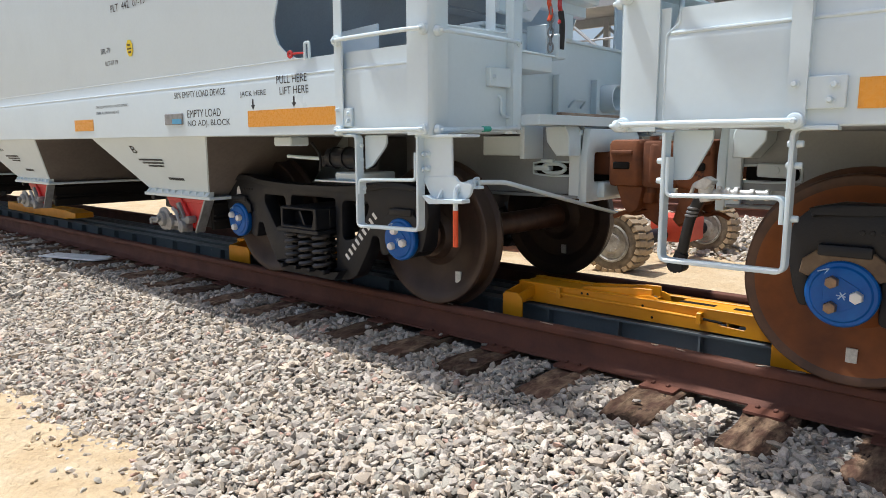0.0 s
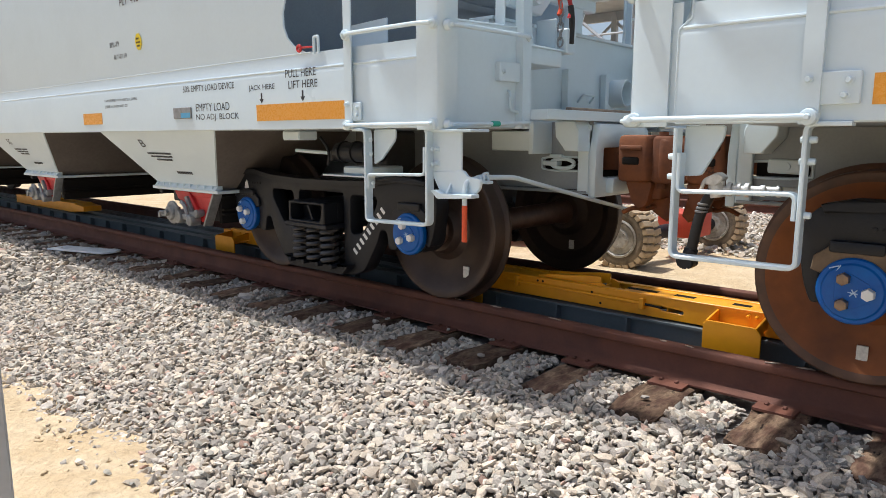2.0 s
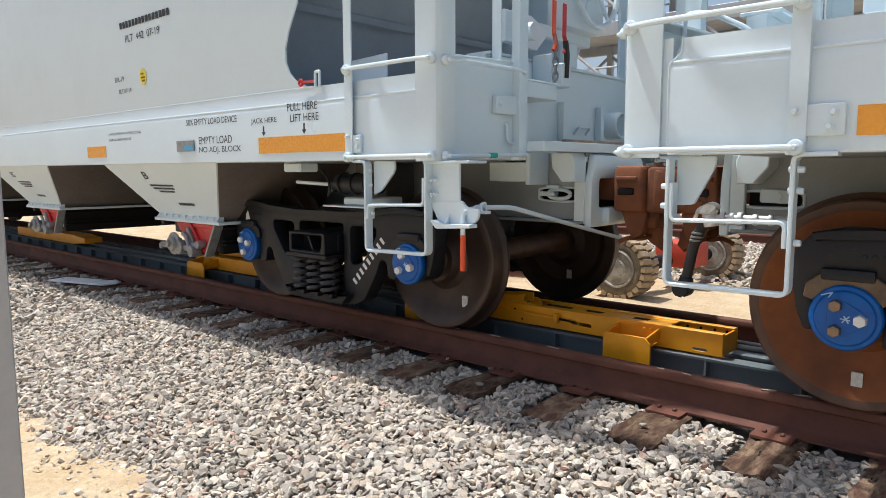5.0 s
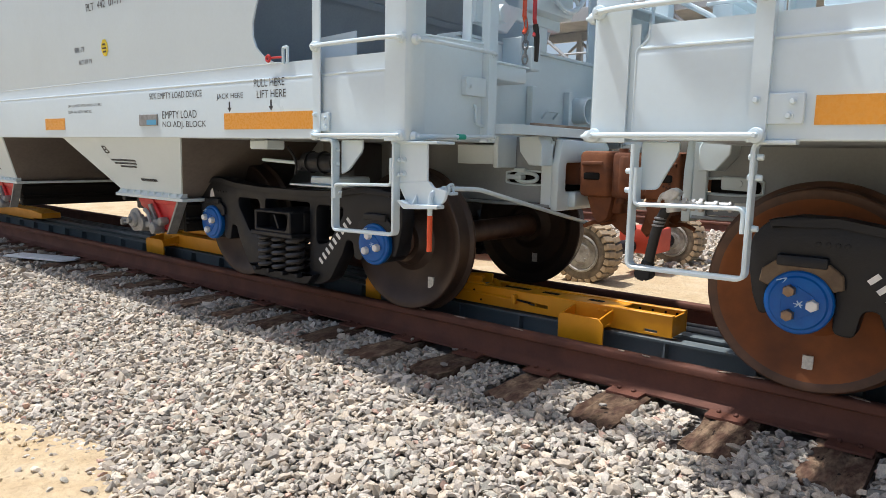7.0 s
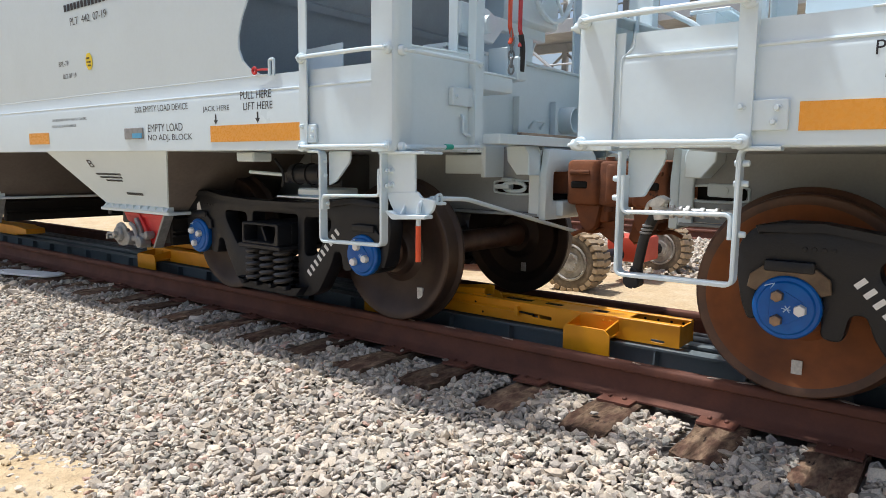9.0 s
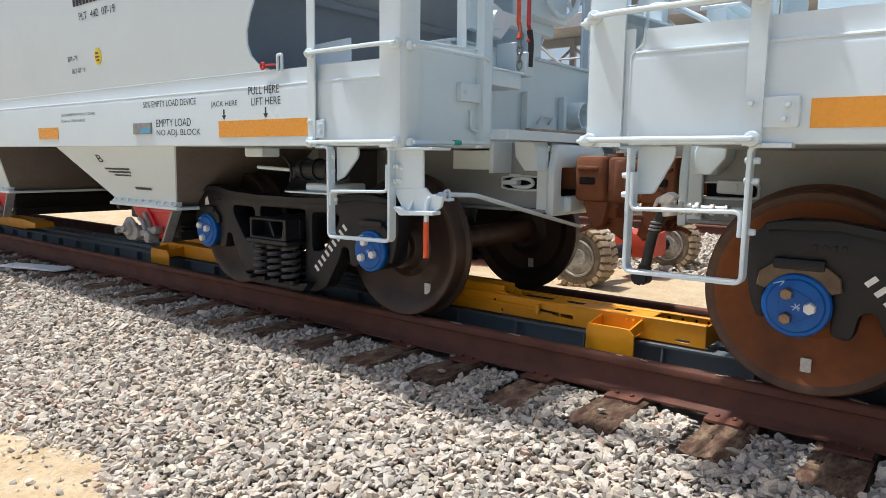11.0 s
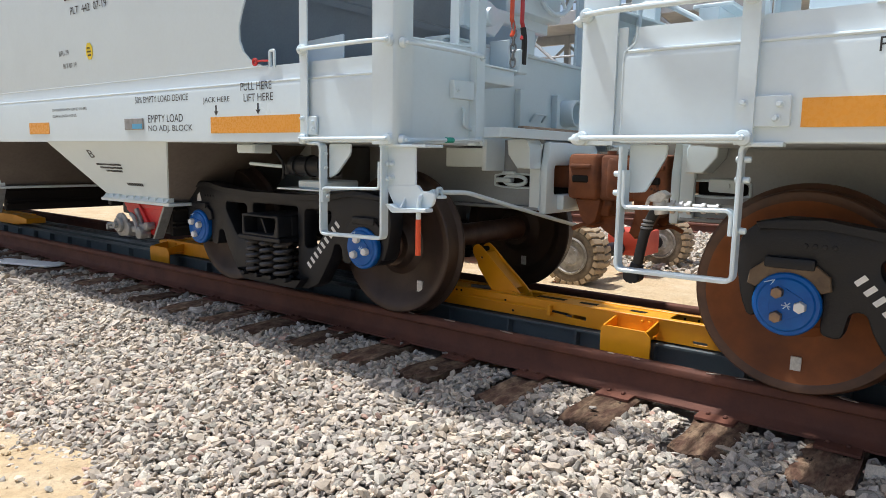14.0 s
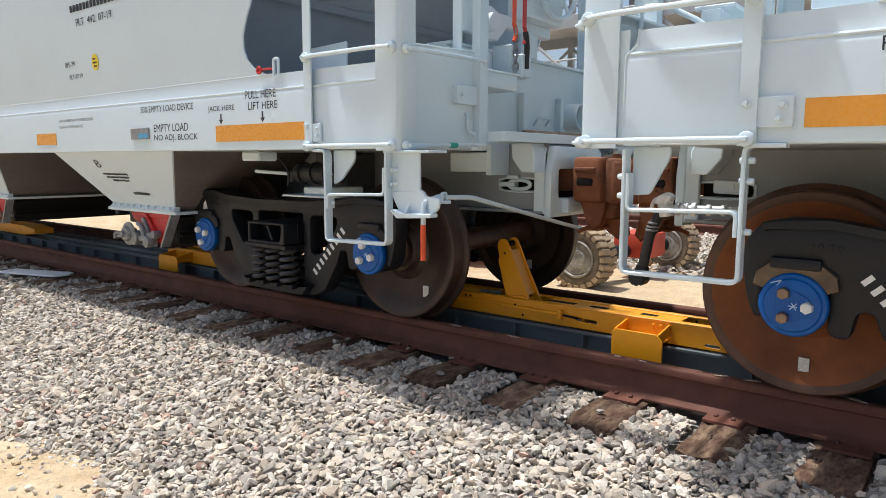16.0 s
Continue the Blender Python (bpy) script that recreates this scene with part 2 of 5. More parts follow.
def add_strip(bm, pts, y0, y1, w, bend=0.03):
    """A flat bar with eased edges bent along a line of (x, z) points, w thick, from y0 to y1."""
    P = [Vector(p) for p in pts]
    line = [P[0]]
    for i in range(1, len(P) - 1):
        a, p, b = P[i - 1], P[i], P[i + 1]
        d = min(bend, (a - p).length * 0.45, (b - p).length * 0.45)
        pa, pb = p + (a - p).normalized() * d, p + (b - p).normalized() * d
        line += [pa * (1 - t) ** 2 + p * 2 * t * (1 - t) + pb * t * t for t in (0, 0.2, 0.4, 0.6, 0.8, 1)]
    line.append(P[-1])
    c = min(0.004, w * 0.3)
    lo, hi = min(y0, y1), max(y0, y1)
    sec = [(-w / 2 + c, lo), (w / 2 - c, lo), (w / 2, lo + c), (w / 2, hi - c), (w / 2 - c, hi), (-w / 2 + c, hi), (-w / 2, hi - c), (-w / 2, lo + c)]
    rings = []
    for i, p in enumerate(line):
        d = (line[min(i + 1, len(line) - 1)] - line[max(i - 1, 0)]).normalized()
        rings.append([bm.verts.new((p.x - d.y * o, y, p.y + d.x * o)) for o, y in sec])
    for a, b in zip(rings, rings[1:]):
        for k in range(8):
            bm.faces.new((a[k], a[(k + 1) % 8], b[(k + 1) % 8], b[k]))
    bm.faces.new(rings[0][::-1])
    bm.faces.new(rings[-1])
    return bm


def add_lathe(bm, prof, centre, seg=48, axis="y"):
    """A profile of (radius, along) turned about an axis through centre."""
    c = Vector(centre)
    rings = []
    for r, w in prof:
        ring = []
        for k in range(seg):
            a = 2 * math.pi * k / seg
            o = {"y": (r * math.cos(a), w, r * math.sin(a)), "x": (w, r * math.cos(a), r * math.sin(a)), "z": (r * math.cos(a), r * math.sin(a), w)}[axis]
            ring.append(bm.verts.new(c + Vector(o)))
        rings.append(ring)
    for a, b in zip(rings, rings[1:]):
        for k in range(seg):
            bm.faces.new((a[k], a[(k + 1) % seg], b[(k + 1) % seg], b[k]))
    if prof[0][0] > 1e-6:
        bm.faces.new(rings[0])
    if prof[-1][0] > 1e-6:
        bm.faces.new(rings[-1][::-1])
    return bm


def B():
    return bmesh.new()

# ---- ground, ballast, track ----
M_stone = bpy.data.materials["crushed_granite"]
_n = M_stone.node_tree
_b = _n.nodes["Principled BSDF"]
_old = _b.inputs["Base Color"].links[0].from_socket
_geo = _n.nodes.new("ShaderNodeNewGeometry")
_rmp = _n.nodes.new("ShaderNodeValToRGB")
_rmp.color_ramp.interpolation = "CONSTANT"
for _k, _c in ((0.0, (1, 1, 1)), (0.42, (1.06, 1.0, 0.92)), (0.62, (0.88, 0.92, 0.91)), (0.8, (1.12, 1.08, 1.0)), (0.975, (1.0, 0.76, 0.70))):
    _e = _rmp.color_ramp.elements[0] if _k == 0 else _rmp.color_ramp.elements.new(_k)
    _e.position, _e.color = _k, (*_c, 1)
_rmp.color_ramp.elements.remove(_rmp.color_ramp.elements[-1]) if len(_rmp.color_ramp.elements) > 5 else None
_mx = _n.nodes.new("ShaderNodeMix")
_mx.data_type, _mx.blend_type = "RGBA", "MULTIPLY"
_mx.inputs[0].default_value = 1.0
_wh = _n.nodes.new("ShaderNodeMath")
_wh.operation = "FRACT"
_w2 = _n.nodes.new("ShaderNodeMath")
_w2.operation = "MULTIPLY"
_w2.inputs[1].default_value = 37.7
_n.links.new(_geo.outputs["Random Per Island"], _w2.inputs[0])
_n.links.new(_w2.outputs[0], _wh.inputs[0])
_n.links.new(_wh.outputs[0], _rmp.inputs[0])
_n.links.new(_old, _mx.inputs[6])
_n.links.new(_rmp.outputs[0], _mx.inputs[7])
_n.links.new(_mx.outputs[2], _b.inputs["Base Color"])

TIE_X = [1.6 + 0.51 * k for k in range(-36, 12)]


def bed_height(x, y):
    """The top of the ballast across the track."""
    a = np.abs(y)
    edge = 2.755 + 0.014 * np.sin(x * 1.7) + 0.012 * np.sin(x * 4.3 + 1)
    h = np.where(a < 1.42, -0.215, -0.215 - (a - 1.42) / (edge - 1.42) * 0.285)
    far = np.where(y > 0, np.minimum(-0.215 - (a - 1.3) * 0.28, -0.215), h)
    return np.where(y > 0, far, h) + 0.012 * np.sin(x * 3.1 + y * 2.3) * np.sin(y * 4.1 - x)


def sheet():
    """The sandy ground, one sheet out to the horizon, finer near the track."""
    xs = np.concatenate([np.linspace(-900, -30, 9), np.concatenate([np.linspace(-24, -4.1, 70), np.linspace(-4, 4, 130), np.linspace(4.2, 8, 12)]), np.linspace(14, 900, 9)])
    ys = np.concatenate([np.linspace(-900, -12, 8), np.concatenate([np.linspace(-9, -4.7, 16), np.linspace(-4.6, -2.4, 50), np.linspace(-2.2, 12, 66)]), np.linspace(18, 900, 9)])
    X, Y = np.meshgrid(xs, ys, indexing="ij")
    Z = -0.47 + 0.008 * np.sin(X * 1.3 + np.sin(Y)) * np.cos(Y * 1.1) + 0.006 * np.sin(X * 5.1 + Y * 3.3) + 0.006 * np.sin(X * 11.3 - Y * 9.1)
    Z = np.where(Y < -2.2, Z - 0.03, Z)
    near = (Y < -2.3) & (Y > -4.7) & (np.abs(X) < 4.1)
    Z = Z + near * np.random.default_rng(3).normal(0, 0.0045, Z.shape)
    n, k = len(xs), len(ys)
    verts = np.stack([X, Y, Z], -1).reshape(-1, 3).tolist()
    faces = [(i * k + j, (i + 1) * k + j, (i + 1) * k + j + 1, i * k + j + 1) for i in range(n - 1) for j in range(k - 1)]
    me = bpy.data.meshes.new("ground")
    me.from_pydata(verts, [], faces)
    me.materials.append(M_sand)
    me.polygons.foreach_set("use_smooth", [True] * len(faces))
    return tagged(new("ground", me), "pale sandy ground beside the railway track", "ground", kind="structure")


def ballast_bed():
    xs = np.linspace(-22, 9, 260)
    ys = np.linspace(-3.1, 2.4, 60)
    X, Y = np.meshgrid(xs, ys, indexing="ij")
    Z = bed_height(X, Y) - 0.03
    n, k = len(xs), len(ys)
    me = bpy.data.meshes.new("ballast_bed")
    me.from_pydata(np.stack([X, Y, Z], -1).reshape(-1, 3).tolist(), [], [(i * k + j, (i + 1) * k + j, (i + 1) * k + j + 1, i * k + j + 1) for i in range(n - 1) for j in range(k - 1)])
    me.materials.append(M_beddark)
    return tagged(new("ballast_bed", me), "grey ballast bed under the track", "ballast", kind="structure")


def stones(name, rng, P, size, label):
    """Many angular stones as one mesh: each a knocked-about icosahedron."""
    f = (1 + 5 ** 0.5) / 2
    V = np.array([(-1, f, 0), (1, f, 0), (-1, -f, 0), (1, -f, 0), (0, -1, f), (0, 1, f), (0, -1, -f), (0, 1, -f), (f, 0, -1), (f, 0, 1), (-f, 0, -1), (-f, 0, 1)], float)
    V /= np.linalg.norm(V[0])
    F = np.array([(0, 11, 5), (0, 5, 1), (0, 1, 7), (0, 7, 10), (0, 10, 11), (1, 5, 9), (5, 11, 4), (11, 10, 2), (10, 7, 6), (7, 1, 8), (3, 9, 4), (3, 4, 2), (3, 2, 6), (3, 6, 8), (3, 8, 9), (4, 9, 5), (2, 4, 11), (6, 2, 10), (8, 6, 7), (9, 8, 1)])
    n = len(P)
    U = V[None] * rng.uniform(0.9, 1.2, (n, 12, 1)) + rng.normal(0, 0.10, (n, 12, 3))
    for cut in range(5):     # broken faces
        g = rng.normal(size=(n, 1, 3))
        g /= np.linalg.norm(g, axis=2)[:, :, None]
        over = np.maximum((U * g).sum(2) - rng.uniform(0.52, 0.9, (n, 1)), 0)
        U = U - over[:, :, None] * g
    U = U * (size[:, None, None] * rng.uniform((1.0, 0.74, 0.42), (1.60, 1.15, 0.72), (n, 3))[:, None, :])
    q = rng.normal(size=(n, 4)) * np.array([1.0, 0.30, 0.30, 1.0])
    q /= np.linalg.norm(q, axis=1)[:, None]
    w, x, y, z = q.T
    R = np.stack([1 - 2 * (y * y + z * z), 2 * (x * y - z * w), 2 * (x * z + y * w), 2 * (x * y + z * w), 1 - 2 * (x * x + z * z), 2 * (y * z - x * w), 2 * (x * z - y * w), 2 * (y * z + x * w), 1 - 2 * (x * x + y * y)], -1).reshape(n, 3, 3)
    U = np.einsum("nij,nkj->nki", R, U) + P[:, None, :]
    me = bpy.data.meshes.new(name)
    nv, nf = n * 12, n * 20
    me.vertices.add(nv)
    me.vertices.foreach_set("co", U.reshape(-1).astype(np.float32))
    idx = (F[None] + 12 * np.arange(n)[:, None, None]).reshape(-1).astype(np.int32)
    me.loops.add(nf * 3)
    me.loops.foreach_set("vertex_index", idx)
    me.polygons.add(nf)
    me.polygons.foreach_set("loop_start", np.arange(0, nf * 3, 3, dtype=np.int32))
    me.update(calc_edges=True)
    me.polygons.foreach_set("use_smooth", np.zeros(nf, bool))
    me.materials.append(M_stone)
    return tagged(new(name, me), label, "gravel", kind="stuff")


def scatter(rng, x0, x1, y0, y1, step, size, sink=0.012, ties=True, height=bed_height):
    nx, ny = int((x1 - x0) / step), int((y1 - y0) / step)
    gx, gy = np.meshgrid(np.arange(nx), np.arange(ny), indexing="ij")
    x = (x0 + (gx + rng.uniform(0, 1, gx.shape)) * step).ravel()
    y = (y0 + (gy + rng.uniform(0, 1, gx.shape)) * step).ravel()
    z = height(x, y) + rng.uniform(-sink, sink, x.shape)
    keep = np.ones(x.shape, bool)
    if ties:
        d = np.min(np.abs(x[:, None] - np.array(TIE_X)[None]), 1)
        on = (d < 0.128) & (np.abs(y) < 1.33)
        keep &= ~on | (rng.uniform(size=x.shape) < 0.004)
        z = np.where(on, -0.172, z)
        keep &= ~((np.abs(np.abs(y) - 0.755) < 0.105))
        keep &= ~((np.abs(y + 0.285) < 0.19))
    s = size * np.exp(rng.normal(0, 0.30, x.shape))
    return np.stack([x, y, z], -1)[keep], s[keep]


sheet()
ballast_bed()
_rng = np.random.default_rng(7)
_A = [scatter(_rng, -4.0, 4.4, -2.87, -0.84, 0.0280, 0.0176), scatter(_rng, -4.0, 4.4, -2.83, -0.84, 0.034, 0.0180, 0.010),
      scatter(_rng, -13.0, -4.0, -2.84, -0.84, 0.050, 0.028), scatter(_rng, 4.4, 9.0, -2.84, -0.84, 0.050, 0.028), scatter(_rng, -10.0, 4.4, -0.66, 0.66, 0.075, 0.034), scatter(_rng, -13.0, 3.0, 0.84, 2.3, 0.07, 0.034)]
stones("ballast", _rng, np.concatenate([a for a, b in _A]), np.concatenate([b for a, b in _A]), "loose grey crushed-stone ballast around the wooden ties")
# stray stones on the sand at the foot of the slope
_m = 110
_sx = _rng.uniform(-2.5, 3.0, _m)
_sy = -2.80 - np.abs(_rng.normal(0, 0.11, _m))
stones("stray_gravel", _rng, np.stack([_sx, _sy, np.full(_m, -0.492)], -1), 0.014 * np.exp(_rng.normal(0, 0.35, _m)), "stray pieces of gravel on the sand")
# the next track's ballast beyond
_P, _s = scatter(_rng, -9.0, 1.5, 4.95, 10.9, 0.075, 0.038, 0.02, False, lambda x, y: -0.47 + 0.12 * np.clip((y - 4.95) / 1.2, 0, 1))
stones("far_ballast", _rng, _P, _s, "grey ballast of the neighbouring track")


def rail_profile(y, flip=1):
    h = [(0.0762, -0.186), (0.0762, -0.176), (0.02, -0.160), (0.0095, -0.145), (0.0095, -0.055), (0.034, -0.044), (0.0365, -0.014), (0.030, -0.004), (0.015, 0.0)]
    return [(y + a, b) for a, b in h] + [(y - a, b) for a, b in h[::-1]]


def rail(name, y, z=0.0, x0=-60, x1=14):
    ob = part(name, add_prism(B(), [(a, b + z) for a, b in rail_profile(y)], "x", x0, x1), M_rail, angle=50)
    return tagged(ob, "rust-brown steel rail spiked to wooden ties", "rail", "rails", "structure")


rail("rail", -0.755)
rail("rail", 0.755)
rail("rail", 9.2, -0.15)
rail("rail", 10.7, -0.15)


def tie_mesh(seed):
    """A split and weathered timber tie with cracked, uneven edges."""
    r = random.Random(seed)
    bm = B()
    nx, ny = 9, 26
    grid = {}
    groove = [r.choice((0.0, 0.0, 0.0, 0.012, 0.016)) for _ in range(nx)]
    for i in range(nx):
        for j in range(ny):
            x = -0.115 + 0.23 * i / (nx - 1) + (r.uniform(-0.008, 0.008) if i in (0, nx - 1) else 0)
            y = -1.295 + 2.59 * j / (ny - 1) + (r.uniform(-0.022, 0.022) if j in (0, ny - 1) else 0)
            edge = i in (0, nx - 1) or j in (0, ny - 1)
            z = -0.188 + r.uniform(-0.004, 0.003) - (r.uniform(0.0, 0.020) if edge else 0) - groove[i] * (0.4 + 0.6 * abs(math.sin(j * 0.55 + seed)))
            grid[i, j] = bm.verts.new((x, y, z))
    for i in range(nx - 1):
        for j in range(ny - 1):
            bm.faces.new((grid[i, j], grid[i + 1, j], grid[i + 1, j + 1], grid[i, j + 1]))
    rim = [grid[i, 0] for i in range(nx)] + [grid[nx - 1, j] for j in range(1, ny)] + [grid[i, ny - 1] for i in range(nx - 2, -1, -1)] + [grid[0, j] for j in range(ny - 2, 0, -1)]
    low = [bm.verts.new((v.co.x, v.co.y, -0.37)) for v in rim]
    for k in range(len(rim)):
        bm.faces.new((rim[k], rim[(k + 1) % len(rim)], low[(k + 1) % len(rim)], low[k]))
    bm.faces.new(low)
    bmesh.ops.recalc_face_normals(bm, faces=bm.faces)
    me = bpy.data.meshes.new("railway_tie")
    bm.to_mesh(me)
    bm.free()
    me.materials.append(M_tie)
    return me


_tm = [tie_mesh(s) for s in range(5)]
_bm = B()
add_prism(_bm, rounded([(-0.09, -0.17), (0.09, -0.17), (0.09, 0.17), (-0.09, 0.17)], 0.008, 2), "z", -0.1885, -0.176)
_plate = part("tie_plate", _bm, M_rail).data
_bm = B()
add_box(_bm, -0.009, 0.009, -0.016, 0.012, -0.178, -0.164, 0.004)
_spike = part("spike", _bm, M_rail).data
for _o in [o for o in bpy.data.objects if o.name in ("tie_plate", "spike")]:
    bpy.data.objects.remove(_o)
for _k, _x in enumerate(TIE_X):
    t = new("railway_tie", _tm[_k % 5])
    t.matrix_basis = pose(_x + random.uniform(-0.012, 0.012), random.uniform(-0.03, 0.03), random.uniform(-0.006, 0.004), 0, 0, random.uniform(-1.3, 1.3) + 180 * (_k % 2))
    tagged(t, "cracked weathered wooden tie half sunk in ballast", "railway tie", "ties of the track")
    for _y in (-0.755, 0.755):
        p = share("tie_plate", _plate, t, t.matrix_basis.inverted() @ pose(_x, _y, 0))
        if _x > -3.5 and _y < 0:
            for _dx, _dy, _a in ((0.035, -0.095, 0), (-0.045, -0.092, 0), (0.03, 0.095, 180)):
                share("spike", _spike, p, pose(_dx, _dy, 0, 0, 0, _a))

_m = 900
_sx, _sy = _rng.uniform(-4.0, 3.0, _m), _rng.uniform(-4.6, -2.8, _m)
_cl = stones("sand_clods", _rng, np.stack([_sx, _sy, np.full(_m, -0.497)], -1), 0.011 * np.exp(_rng.normal(0, 0.5, _m)), "small clods and crumbs of sand")
_cl.data.materials[0] = M_sand
# pale flakes of debris on the near rail
M_flake = material("pale_flake", (0.50, 0.40, 0.33), 0.8, second=(0.30, 0.2, 0.15), scale=60, amount=0.6, bump=0.2)
_r = random.Random(4)
for _x in (0.02, 0.10, 0.42, 0.86, 1.52, 1.66, 2.06, 2.20, 2.34, 2.62):
    bm = B()
    _n = 7
    _l, _w = _r.uniform(0.015, 0.05), _r.uniform(0.006, 0.012)
    add_prism(bm, [(_l * math.cos(2 * math.pi * i / _n) * _r.uniform(0.7, 1.2), _w * math.sin(2 * math.pi * i / _n) * _r.uniform(0.7, 1.3)) for i in range(_n)], "z", 0.0, 0.003)
    _f = part("flake", bm, M_flake)
    _f.matrix_basis = pose(_x, -0.755 + _r.uniform(-0.02, 0.012), 0.0005, 0, 0, _r.uniform(-25, 25))
    tagged(_f, "pale flake of debris lying on the rail", "debris", "flakes on the rail")

# ---- bogies ----
M_adapter = material("brown_adapter_casting", (0.17, 0.115, 0.065), 0.7, second=(0.09, 0.06, 0.04), scale=14, amount=0.8, bump=0.3)
M_steelbolt = material("brown_zinc_bolt", (0.27, 0.19, 0.13), 0.45, metal=0.6, second=(0.16, 0.11, 0.08), scale=40, amount=0.7, bump=0.1)
M_whitebolt = material("white_marked_steel", (0.75, 0.75, 0.73), 0.5, bump=0.05)
M_tag = material("paper_tag", (0.72, 0.70, 0.64), 0.7, second=(0.5, 0.49, 0.45), scale=60, amount=0.6, bump=0.0)
M_mark = material("pale_blue_marker", (0.45, 0.58, 0.75), 0.6, bump=0.0)
M_white = material("white_stencil_paint", (0.80, 0.80, 0.78), 0.6, bump=0.0)

M_spring = material("worn_black_spring", (0.026, 0.026, 0.027), 0.42, spec=0.5, second=(0.05, 0.042, 0.036), scale=20, amount=0.6, bump=0.15)
WHEEL = [(0.095, -0.085), (0.138, -0.085), (0.150, -0.070), (0.165, -0.035), (0.205, -0.008), (0.29, -0.018), (0.345, -0.034), (0.385, -0.054), (0.41, -0.064), (0.43, -0.0690), (0.447, -0.0695),
         (0.455, -0.062), (0.457, 0.0), (0.461, 0.028), (0.470, 0.040), (0.482, 0.048), (0.485, 0.060), (0.478, 0.072), (0.47, 0.0735), (0.40, 0.0735), (0.385, 0.060), (0.33, 0.022), (0.20, 0.030), (0.16, 0.055), (0.14, 0.082), (0.095, 0.082)]
_bm = add_lathe(B(), WHEEL, (0, 0, 0), 72)
_ob = part("wheel", _bm, M_wheel, angle=28)
ME_wheel = _ob.data
bpy.data.objects.remove(_ob)
ME_wheel_rust = ME_wheel.copy()
ME_wheel_rust.materials[0] = M_wheel_rust
ME_wheel_rust.materials.append(M_tread)
for _p in ME_wheel_rust.polygons:     # the worn rim and tread are darker than the plate
    if math.hypot(_p.center.x, _p.center.z) > 0.418:
        _p.material_index = 1


def coil(bm, x, y, z0, z1, r, w, turns):
    n = int(turns * 14)
    pts = [Vector((x + r * math.cos(2 * math.pi * turns * k / n), y + r * math.sin(2 * math.pi * turns * k / n), z0 + (z1 - z0) * k / n)) for k in range(n + 1)]
    rings = []
    for k, p in enumerate(pts):
        out = Vector((p.x - x, p.y - y, 0)).normalized()
        rings.append([bm.verts.new(p + w * (math.cos(a) * out + math.sin(a) * Vector((0, 0, 1)))) for a in [2 * math.pi * i / 7 for i in range(7)]])
    for a, b in zip(rings, rings[1:]):
        for i in range(7):
            bm.faces.new((a[i], a[(i + 1) % 7], b[(i + 1) % 7], b[i]))
    bm.faces.new(rings[0])
    bm.faces.new(rings[-1][::-1])


